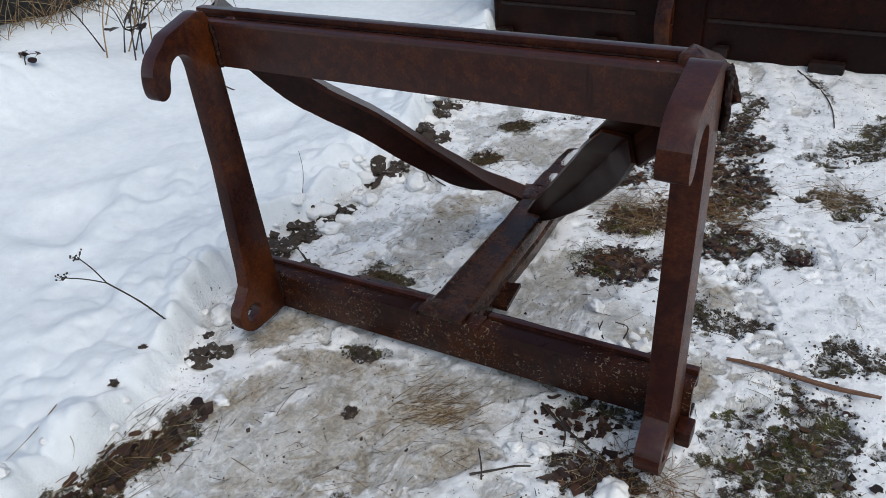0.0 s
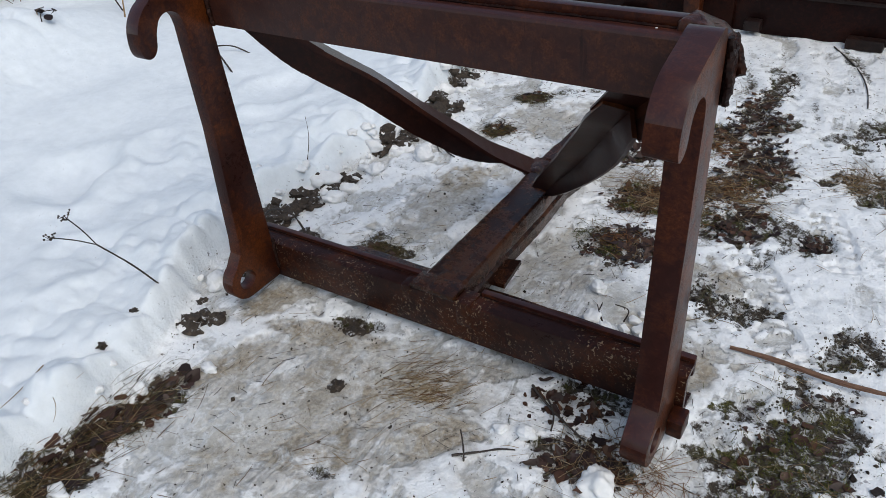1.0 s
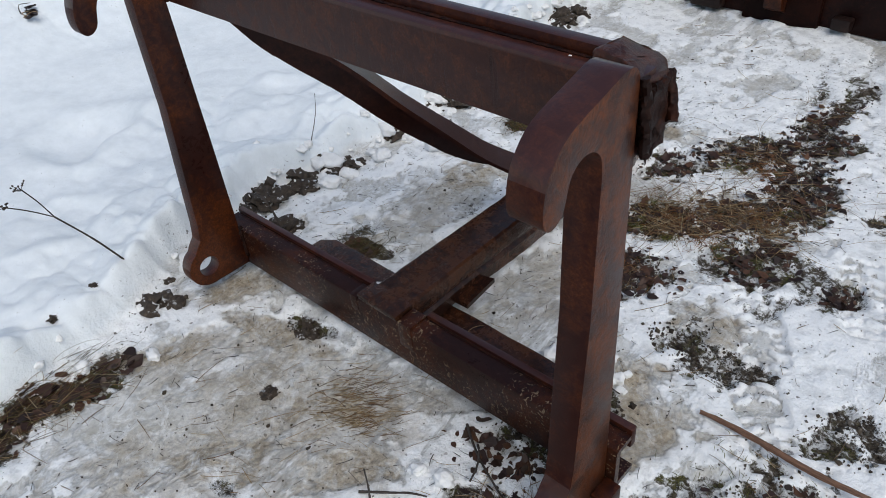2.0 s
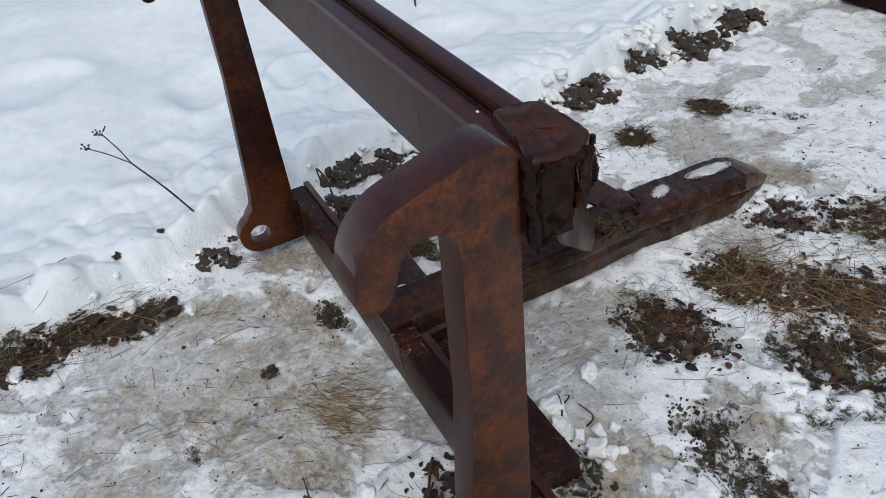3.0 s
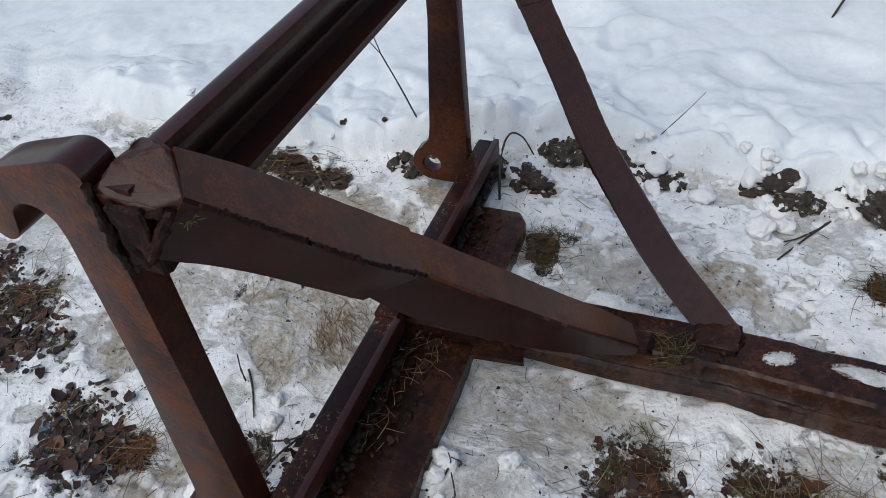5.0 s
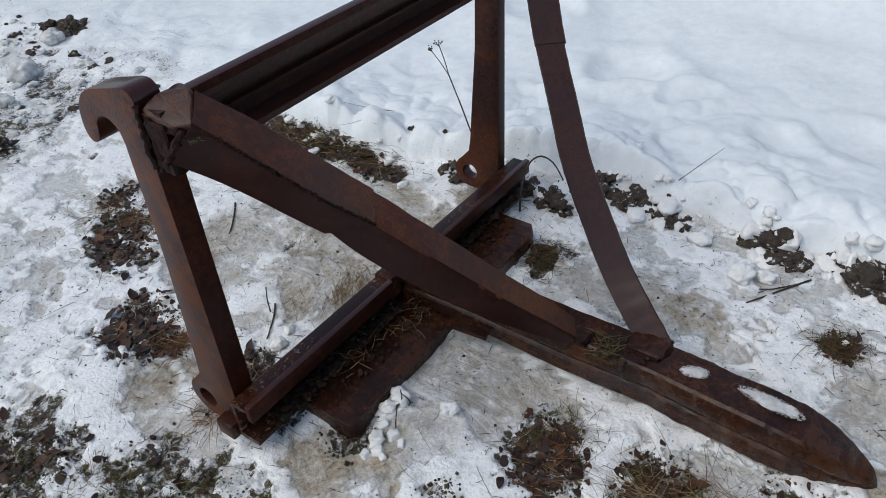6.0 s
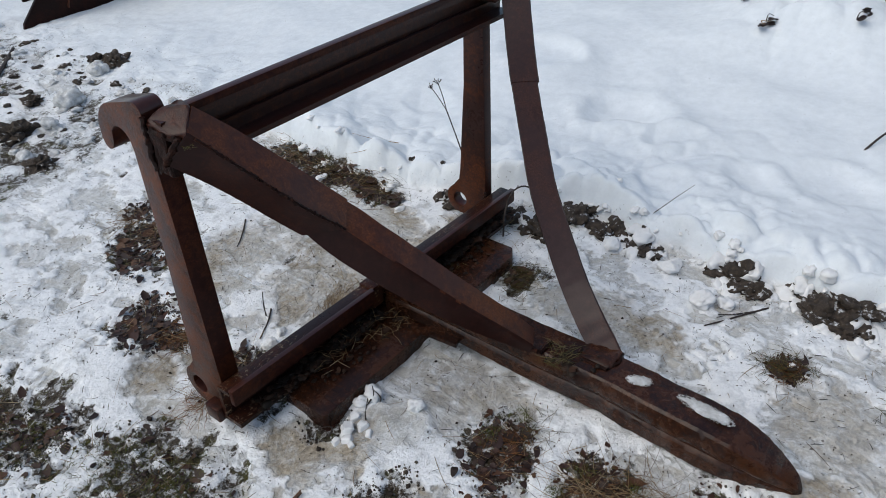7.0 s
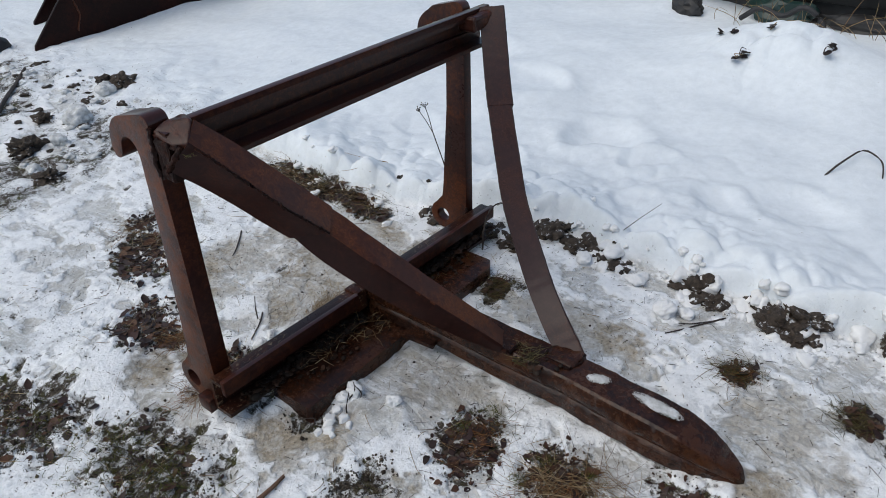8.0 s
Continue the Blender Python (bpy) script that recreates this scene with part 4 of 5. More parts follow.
def far_bucket():
    root = tagged(new("loader_bucket"), "dark red-brown steel loader bucket resting on trodden snow", "bucket")
    wall = [(2.405, 0.01), (2.40, 0.12), (2.405, 0.26), (2.43, 0.42), (2.50, 0.60), (2.62, 0.76), (2.80, 0.86), (3.05, 0.90)]
    part("back_wall", curve_plate(wall, -1.0, 1.55, 0.016), BUCKET_PAINT, root)
    part("floor_plate", box(bmesh.new(), (-1.0, 2.42, 0.005), (1.55, 3.30, 0.024), 0.004), BUCKET_PAINT, root)
    for x in (-1.016, 1.552):
        part("end_plate", prism([(2.40, 0.0), (3.32, 0.0), (3.34, 0.06), (3.06, 0.91), (2.80, 0.88), (2.60, 0.77), (2.47, 0.60), (2.395, 0.40)], x, x + 0.016, bevel=0.003), BUCKET_PAINT, root)
    part("stiffener", box(bmesh.new(), (-0.255, 2.375, 0.0), (0.045, 2.3985, 0.42), 0.006), steel("red_brown_paint", (0.010, 0.0042, 0.0036), (0.022, 0.0068, 0.0044), 0.5, 0.42, 0.0, 0.04), root, "reddish stiffener plate")
    lug = part("lug", prism([(2.374, 0.05), (2.330, 0.07), (2.312, 0.16), (2.330, 0.23), (2.374, 0.30)], -0.155, -0.085, [(2.348, 0.17, 0.016)], 0.003), PAINT_RUSTY, root, "worn hook lug")
    part("weld_bead", bead([(-0.16, 2.374, 0.05), (-0.16, 2.374, 0.30)], 0.007, 21), WELD, lug)
    for a, b, z in ((-0.97, -0.27, 0.178), (0.06, 1.50, 0.172)):
        part("rib", box(bmesh.new(), (a, 2.388, z), (b, 2.3985, z + 0.016), 0.004), BUCKET_EDGE, root, "worn weld rib")
    for a, b, z in ((-0.985, -0.905, 0.02), (-0.475, -0.34, 0.018), (0.10, 0.17, 0.03), (0.50, 0.64, 0.008), (1.05, 1.18, 0.01)):
        part("cleat", box(bmesh.new(), (a, 2.345, z), (b, 2.3975, z + 0.048), 0.012), BUCKET_EDGE, root)
    pivot = Matrix.Translation((-1.0, 2.4, 0))
    root.matrix_world = pivot @ Matrix.Rotation(-0.034, 4, "Z") @ pivot.inverted()
    return root


far_bucket()


def second_bucket():
    root = tagged(new("excavator_bucket", None), "dark rusty digging bucket lying in snow", "bucket")
    side = [(-0.885, 0.0), (-0.905, 0.075), (-1.16, 0.34), (-1.36, 0.56), (-1.75, 0.80), (-2.25, 0.86), (-2.72, 0.70), (-2.92, 0.42), (-2.80, 0.20), (-2.45, 0.075), (-1.95, 0.015), (-1.5, -0.01)]
    for y, lag in ((-3.70, 0.0), (-4.28, -0.28)):
        bm = prism([(x + lag, z) for x, z in side], 0.0, 0.022, bevel=0.003)
        bmesh.ops.transform(bm, matrix=Matrix(((0, 1, 0, 0), (1, 0, 0, y), (0, 0, 1, 0), (0, 0, 0, 1))), verts=bm.verts[:])
        part("side_plate", bm, BUCKET_PAINT, root)
    shell = [(-0.95, 0.004), (-1.5, -0.004), (-1.95, 0.022), (-2.44, 0.085), (-2.78, 0.21), (-2.895, 0.42), (-2.70, 0.68), (-2.25, 0.84), (-1.76, 0.785)]
    bm = curve_plate(shell, -4.27, -3.69, 0.018, "y")
    skew = Matrix.Identity(4)
    skew[0][1], skew[0][3] = 0.48, 0.48 * 3.69
    bmesh.ops.transform(bm, matrix=skew, verts=bm.verts[:])
    part("shell", bm, BUCKET_PAINT, root)
    bm = box(bmesh.new(), (-1.08, -4.27, -0.012), (-0.86, -3.67, 0.016), 0.006)
    bmesh.ops.transform(bm, matrix=skew, verts=bm.verts[:])
    part("cutting_edge", bm, PAINT_RUSTY, root, "worn cutting edge")
    part("weld_bead", bead([(-1.20, -3.676, 0.10), (-1.24, -3.676, 0.20), (-1.22, -3.676, 0.30)], 0.006, 33), SLAG, root)
    return root


second_bucket().location = (0.15, 0.20, -0.03)
bm = bmesh.new()
box(bm, (-2.6, -5.25, -0.02), (0.15, -5.06, 0.10), 0.012)
bmesh.ops.subdivide_edges(bm, edges=[e for e in bm.edges if e.calc_length() > 1], cuts=30)
thing("steel_beam", displace(bm, 0.006, 9), steel("red_rust", (0.11, 0.050, 0.035), (0.20, 0.085, 0.050), 0.6, 0.55), "red-brown rusty steel beam half under snow", "beam")
bm = bmesh.new()
for k, x in enumerate(np.linspace(-2.5, 0.1, 12)):
    lump(bm, (float(x), -5.15, 0.11), (0.20, 0.085, 0.028), k + 2, 0.3, 3)
thing("snow_strip", bm, SNOW, "strip of snow lying along the rusty beam", "snow")
bm = lump(bmesh.new(), (-0.60, -3.72, 0.03), (0.10, 0.09, 0.07), 3, 0.25, 3)
thing("black_stone", bm, RUBBER, "round black stone sunk in trodden snow", "stone")


def trailer():
    root = tagged(new("parked_trailer"), "grey-sided trailer with a dark underside standing in snow", "trailer")
    panel = part("side_panel", box(bmesh.new(), (-3.62, -0.35, 0.40), (-3.58, 4.2, 1.30), 0.01), WHITE_PANEL, root, "weathered pale grey side panel")
    part("bottom_rail", box(bmesh.new(), (-3.64, -0.35, 0.335), (-3.57, 4.2, 0.399), 0.01), WHITE_PANEL, panel)
    part("chassis", box(bmesh.new(), (-5.2, -0.30, 0.22), (-3.70, 4.15, 0.39), 0.01), DARK_STEEL, root)
    part("underside_skirt", box(bmesh.new(), (-3.80, -0.30, 0.02), (-3.76, 4.15, 0.219), 0.006), DARK_STEEL, root)
    part("rear_panel", box(bmesh.new(), (-5.24, -0.35, 0.40), (-5.20, 4.2, 1.30), 0.01), WHITE_PANEL, root)
    part("roof_panel", box(bmesh.new(), (-5.24, -0.35, 1.302), (-3.58, 4.2, 1.33), 0.01), WHITE_PANEL, root)
    for y in (-0.35, 4.16):
        part("end_panel", box(bmesh.new(), (-5.198, y, 0.40), (-3.622, y + 0.04, 1.30), 0.006), WHITE_PANEL, root)
    for y in (1.35, 2.25):
        for x in (-3.92, -5.05):
            bm = bmesh.new()
            ringed = [[(x + dx, y + r * math.cos(a * math.tau / 28), 0.34 + r * math.sin(a * math.tau / 28)) for a in range(28)] for dx, r in ((0, 0.20), (0.0, 0.29), (0.03, 0.315), (0.17, 0.315), (0.20, 0.29), (0.20, 0.20))]
            part("tyre", sweep(ringed, bm), RUBBER, root)
    return root


trailer()
for k, (x, y, z, sx, sy, sz) in enumerate(((-3.62, -0.95, 0.17, 0.14, 0.30, 0.07), (-3.45, -0.30, 0.15, 0.07, 0.10, 0.07), (-3.60, 0.22, 0.16, 0.10, 0.20, 0.08), (-3.55, 0.75, 0.16, 0.09, 0.28, 0.05))):
    bm = lump(bmesh.new(), (x, y, z), (sx, sy, sz), k + 40, 0.5, 3)
    thing("scrap_lump", bm, (GREEN_SHEET if k == 2 else DARK_STEEL), "dark scrap lump half buried in snow beside the trailer", "scrap", "scrap by the trailer")
bm = tube(bmesh.new(), glide([(-3.40, 0.05, 0.14), (-3.38, 0.16, 0.22), (-3.36, 0.30, 0.20), (-3.33, 0.42, 0.27), (-3.34, 0.52, 0.20), (-3.32, 0.56, 0.12)], 24), 0.016, 8)
thing("rubber_hose", bm, RUBBER, "black rubber hose looped over the snow", "hose")


# ================= loose cover on the ground =================
def off_bank(points):
    """Those of the points that lie on the trodden side of the snow bank."""
    arr = np.array(points, float)
    return [p for p, b in zip(points, ground(arr[:, 0], arr[:, 1])[3]) if b < 0.25]


def heights(points):
    arr = np.array(points, float)
    return ground(arr[:, 0], arr[:, 1])[0]


def in_patch(rnd, row, grow=1.0):
    cx, cy, a, b, turn = row
    r, t = math.sqrt(rnd.random()) * grow, rnd.random() * math.tau
    u, v = a * r * math.cos(t), b * r * math.sin(t)
    c, s = math.cos(radians(turn)), math.sin(radians(turn))
    return cx + u * c - v * s, cy + u * s + v * c


def add_leaf(bm, x, y, z, size, rnd):
    """A flat, torn dead leaf: a ragged rim round a bent midrib."""
    turn, tip, curl = rnd.random() * math.tau, rnd.gauss(0, 0.20), rnd.gauss(0.0, 0.45)
    m = Matrix.Translation((x, y, z + size * 0.06)) @ Euler((tip, rnd.gauss(0, 0.22), turn)).to_matrix().to_4x4()
    wide, n, torn = rnd.uniform(0.45, 0.95), 11, rnd.random() < 0.4
    cut = rnd.randrange(n)
    rim = []
    for k in range(n):
        a = k * math.tau / n
        r = size * 0.5 * rnd.uniform(0.78, 1.12) * (0.45 if torn and k in (cut, (cut + 1) % n) else 1.0)
        u, v = math.cos(a) * r, math.sin(a) * r * wide
        if k == 0:
            u *= 1.3
        u *= 1 + 0.15 * math.cos(a)
        rim.append(bm.verts.new(m @ Vector((u, v, curl * (v * v * 1.4 + u * u * 0.5) / size + rnd.gauss(0, 0.03) * size))))
    spine = [bm.verts.new(m @ Vector((u * size, 0, -0.02 * size))) for u in (-0.22, 0.22)]
    for k in range(n):
        a, b = rim[k], rim[(k + 1) % n]
        near = 1 if math.cos((k + 0.5) * math.tau / n) > 0 else 0
        bm.faces.new((a, b, spine[near]))
        after = 1 if math.cos((k + 1.5) * math.tau / n) > 0 else 0
        if near != after:
            bm.faces.new((b, spine[after], spine[near]))


def add_blade(bm, x, y, z, length, lift, turn, rnd, wide=0.00065):
    """One bent grass blade, lying or standing."""
    pts, bend = [], rnd.gauss(0, 0.25)
    px, py, pz, a, e = x, y, z, turn, lift
    for k in range(5):
        pts.append((px, py, max(pz, z - 0.004)))
        px += length / 4 * math.cos(a) * math.cos(e)
        py += length / 4 * math.sin(a) * math.cos(e)
        pz += length / 4 * math.sin(e)
        a += bend * 0.35
        e -= rnd.uniform(0.0, 0.35) if lift > 0.2 else 0.0
    tube(bm, pts, [wide, wide * 1.1, wide, wide * 0.8, wide * 0.3], 3)


def litter(row, count, seed, size=(0.007, 0.031)):
    rnd = random.Random(seed)
    spots = [in_patch(rnd, row, rnd.choice((0.7, 0.9, 1.1, 1.3))) for _ in range(int(count * 2.0))]
    spots = off_bank(spots)
    zs = heights(spots)
    bm = bmesh.new()
    for (x, y), z in zip(spots, zs):
        add_leaf(bm, x, y, float(z) + rnd.uniform(-0.002, 0.008), size[0] + (size[1] - size[0]) * rnd.random() ** 1.6, rnd)
    return thing("leaf_litter", bm, LEAVES, "wet brown dead leaves on bare soil in the snow", "dead leaves", "leaf litter patches", "stuff", angle=180)


def tuft(x, y, spread_, count, seed, mat, label, length=(0.04, 0.11), lift=(0.0, 0.7), heading=None):
    rnd = random.Random(seed)
    spots = [(x + rnd.gauss(0, spread_), y + rnd.gauss(0, spread_)) for _ in range(count)]
    spots = off_bank(spots)
    zs = heights(spots)
    bm = bmesh.new()
    for (px, py), z in zip(spots, zs):
        turn = rnd.random() * math.tau if heading is None else heading + rnd.gauss(0, 0.35)
        add_blade(bm, px, py, float(z) + (0.003 if lift[1] < 0.05 else 0.008), rnd.uniform(*length), rnd.uniform(*lift), turn, rnd, rnd.choice((0.00042, 0.00055, 0.0007)))
    return thing("grass_tuft", bm, mat, label, "grass tuft", "grass tufts", "stuff", angle=180)


for n, (row, count) in enumerate(((SOIL_LITTER[0], 150), (SOIL_LITTER[1], 170), (SOIL_LITTER[2], 120), (SOIL_LITTER[3], 130), (SOIL_LITTER[4], 90), (SOIL_LITTER[5], 90),
                                  (SOIL_LITTER[6], 45), (SOIL_LITTER[7], 110), (SOIL_LITTER[11], 45), (SOIL_SIDE[4], 150), (SOIL_SIDE[5], 60), (SOIL_SIDE[0], 40), (SOIL_SIDE[10], 30), (SOIL_SIDE[6], 30), (SOIL_SIDE[12], 90), (SOIL_SIDE[13], 60), (SOIL_SIDE[14], 110), (SOIL_SIDE[15], 40), (SOIL_SIDE[16], 25),
                                  (SOIL_SIDE[9], 45), (SOIL_BANK[7], 70), (SOIL_BANK[8], 70), ((0.33, 0.06, 0.10, 0.05, 0), 40), ((-0.375, 0.345, 0.05, 0.035, 0), 60))):
    litter(row, count, 100 + n, (0.012, 0.042) if n in (0, 1, 5, 7) else (0.008, 0.034))

for n, row in enumerate((SOIL_LITTER[2], SOIL_LITTER[4], SOIL_LITTER[5], SOIL_LITTER[7], SOIL_SIDE[4])):
    tuft(row[0], row[1], row[3] * 0.8, 45, 270 + n, STRAW, "matted dry yellow straw on bare soil", (0.02, 0.07), (0.0, 0.4))
STRAWS = [(0.20, 1.34, 0.06, 60), (0.32, 1.42, 0.05, 40), (0.34, 1.02, 0.05, 50), (0.30, 1.70, 0.06, 40), (0.44, 1.20, 0.06, 40), (0.21, 0.90, 0.045, 170), (0.30, 1.08, 0.06, 170), (0.16, 1.00, 0.04, 110), (-0.53, -0.45, 0.05, 90), (-0.55, -0.66, 0.06, 130), (-0.57, -0.88, 0.06, 110), (0.47, -0.02, 0.035, 80),
          (0.44, 1.02, 0.05, 120), (0.72, 1.26, 0.04, 150), (0.42, -0.27, 0.03, 60), (0.11, -0.84, 0.05, 70), (0.16, -0.98, 0.04, 60)]
for n, (x, y, s, c) in enumerate(STRAWS):
    tuft(x, y, s, c, 200 + n, STRAW, "matted dry yellow straw on bare soil", (0.03, 0.13), (0.0, 0.22))
for n, (x, y, s, c) in enumerate(((-0.43, 1.120, 0.032, 220), (-0.44, 1.42, 0.036, 220), (-0.37, 0.345, 0.034, 320), (0.80, 1.76, 0.05, 120), (0.12, 0.70, 0.02, 50))):
    tuft(x, y, s, c, 230 + n, GRASS, "olive and straw-coloured grass tuft in the snow", (0.018, 0.055), (0.0, 0.45))
for n, (x, y, s, c) in enumerate(((0.43, -0.27, 0.030, 110), (0.22, 0.95, 0.035, 150), (0.40, 1.06, 0.035, 130), (0.56, -0.03, 0.025, 70), (0.34, 0.90, 0.030, 90), (0.30, 1.30, 0.04, 110), (-0.41, 1.12, 0.022, 60), (0.18, 0.68, 0.03, 60))):
    tuft(x, y, s, c, 310 + n, NEEDLES, "matted orange-brown dead grass on bare soil", (0.02, 0.06), (0.0, 0.3))
for n, (x, y, s, c) in enumerate(((0.19, 0.62, 0.015, 110), (0.16, 0.86, 0.018, 140), (0.25, 0.84, 0.012, 90), (0.14, 0.97, 0.015, 90), (0.38, 0.90, 0.02, 100), (0.24, 1.25, 0.02, 110), (0.45, 1.12, 0.02, 110))):
    tuft(x, y, s, c, 330 + n, MOSS, "small cushion of yellow-green moss on soil", (0.005, 0.014), (0.5, 1.4))
for n, (x, y, s, c) in enumerate(((0.76, 0.19, 0.02, 120), (0.86, 0.02, 0.05, 160), (0.70, 0.28, 0.05, 90), (0.84, -0.12, 0.06, 180), (0.80, 0.14, 0.05, 240), (0.72, 0.10, 0.04, 200), (0.86, -0.30, 0.05, 200), (0.90, -0.48, 0.05, 160), (0.74, -0.02, 0.05, 200), (0.10, 0.66, 0.015, 60))):
    tuft(x, y, s, c, 240 + n, MOSS, "short yellow-green moss on wet gravel", (0.006, 0.02), (0.5, 1.4))
for n, (x, y, s, c) in enumerate(((0.74, 0.10, 0.05, 25), (0.70, 0.30, 0.04, 14), (0.82, -0.10, 0.06, 40), (0.88, -0.42, 0.05, 40), (0.84, 0.08, 0.03, 20))):
    tuft(x, y, s, c, 290 + n, STRAW, "thin dry straw on wet gravel", (0.02, 0.07), (0.0, 0.15))
for n, (x, y, c) in enumerate(((-0.54, -0.40, 70), (-0.55, -0.55, 90), (-0.57, -0.72, 110), (-0.58, -0.88, 90))):
    tuft(x, y, 0.045, c, 350 + n, GRASS, "olive and straw-coloured grass among dead leaves", (0.04, 0.12), (0.05, 0.35), 1.3)
tuft(0.01, -0.045, 0.045, 260, 250, STRAW, "flat straw frozen into the ice", (0.02, 0.07), (0.0, 0.02), 0.75)
tuft(-0.13, -0.22, 0.10, 24, 251, STRAW, "flat straw frozen into the ice", (0.03, 0.10), (0.0, 0.02), 0.9)

# single straws and needles strewn over the path
rnd = random.Random(7)
spots = [(rnd.uniform(-0.62, 0.65), rnd.uniform(-1.1, 0.45)) for _ in range(300)] + [(rnd.uniform(-0.7, 0.9), rnd.uniform(0.4, 2.2)) for _ in range(190)]
bm = bmesh.new()
for (x, y), z in zip(spots, heights(spots)):
    add_blade(bm, x, y, float(z) + 0.003, 0.012 + 0.085 * rnd.random() ** 1.5, 0.0, rnd.gauss(0.8, 0.8), rnd, rnd.choice((0.0004, 0.0005, 0.0008)))
thing("loose_straw", bm, STRAW, "single dry straws strewn over trodden snow", "straw", kind="stuff", angle=180)
spots = [(rnd.uniform(-0.62, 0.7), rnd.uniform(-1.1, 1.6)) for _ in range(950)]
spots = off_bank(spots)
bm = bmesh.new()
for (x, y), z in zip(spots, heights(spots)):
    add_blade(bm, x, y, float(z) + 0.003, rnd.uniform(0.004, 0.035), 0.0, rnd.random() * 6.3, rnd, rnd.choice((0.0005, 0.0006, 0.0009)))
thing("loose_twigs", bm, TWIG, "small dark twigs and needles strewn over trodden snow", "twigs", kind="stuff", angle=180)


# soil crumbs and gravel
def crumbs(name, spots, size, mat, label, seed):
    r = random.Random(seed)
    bm = bmesh.new()
    for (x, y), z in zip(spots, heights(spots)):
        s = r.uniform(*size) * (2.2 if r.random() < 0.06 else 1)
        m = Matrix.Translation((x, y, float(z) + s * 0.25)) @ Euler((r.random() * 6, r.random() * 6, r.random() * 6)).to_matrix().to_4x4()
        pts = [m @ (Vector(p) * s * r.uniform(0.6, 1.2)) for p in ((1, 0, 0), (-1, 0, 0), (0, 1, 0), (0, -1, 0), (0, 0, 0.8), (0, 0, -0.8))]
        v = [bm.verts.new(p) for p in pts]
        for a, b, c in ((0, 2, 4), (2, 1, 4), (1, 3, 4), (3, 0, 4), (2, 0, 5), (1, 2, 5), (3, 1, 5), (0, 3, 5)):
            bm.faces.new((v[a], v[b], v[c]))
    return thing(name, bm, mat, label, "soil", kind="stuff", angle=20)


rnd = random.Random(11)
spots = []
for row in SOIL_SIDE + SOIL_LITTER + SOIL_BANK:
    spots += [in_patch(rnd, row, 1.05 + 0.35 * rnd.random() ** 3) for _ in range(int(60 + 9000 * row[2] * row[3]))]
spots = off_bank(spots)
crumbs("soil_crumbs", spots, (0.0015, 0.0055), CRUMB, "dark soil crumbs round the bare patches", 12)
spots = []
for y in np.linspace(-1.2, 2.1, 520):
    spots.append((float(np.interp(y, EDGE_Y, EDGE_X)) + rnd.gauss(0.05, 0.045), float(y) + rnd.gauss(0, 0.02)))
spots = off_bank(spots)
spots += [(rnd.uniform(-0.5, 1.0), rnd.uniform(-1.1, 2.2)) for _ in range(2200)]
spots += [(rnd.gauss(0.0, 0.5), rnd.uniform(-3.6, -1.3)) for _ in range(900)]
crumbs("bark_crumbs", spots, (0.0010, 0.0035), CRUMB, "bark and soil crumbs strewn on trodden snow", 13)
spots = [in_patch(rnd, SOIL_SIDE[k], 0.95) for k in (0, 0, 0, 0, 4, 4, 8, 9, 9, 9, 9, 1, 2) for _ in range(130)]
crumbs("gravel", spots, (0.0014, 0.0036), per_island("gravel_grains", (0.05, 0.045, 0.038), (0.10, 0.092, 0.08), (0.03, 0.026, 0.022), (0.19, 0.18, 0.16), (0.04, 0.034, 0.028), rough=0.6), "fine grey gravel on wet soil", 14)

# frozen clods along the foot of the bank
CLODS = [(-0.76, 0.33, 0.045), (-0.73, 0.43, 0.03), (-0.745, 0.56, 0.035), (-0.70, 0.60, 0.022), (-0.73, 0.88, 0.045), (-0.70, 0.95, 0.03), (-0.70, 1.13, 0.05), (-0.75, 1.20, 0.045), (-0.66, 1.20, 0.03),
         (-0.80, 1.47, 0.04), (-0.80, 1.66, 0.055), (-0.79, 1.76, 0.05), (-0.86, 1.93, 0.055), (-0.84, 2.03, 0.04), (-0.62, 0.24, 0.04), (-0.60, 0.29, 0.025), (-0.66, 0.10, 0.022), (-0.68, -0.06, 0.010),
         (-0.69, -0.34, 0.010), (-0.72, -0.22, 0.008), (-0.16, -0.125, 0.014), (-0.24, 0.05, 0.022)]
for k, (x, y, r) in enumerate(CLODS):
    bm = lump(bmesh.new(), (0, 0, 0), (r * 1.3, r, r * 0.65), k + 3, 0.8, 4, 3.0)
    thing("soil_clod", bm, SOIL, "frozen clod of dark soil at the foot of the snow bank", "clod", "soil clods", at=pose(x, y, ground_z(x, y) + r * 0.22, 0, 0, k * 67), angle=60)

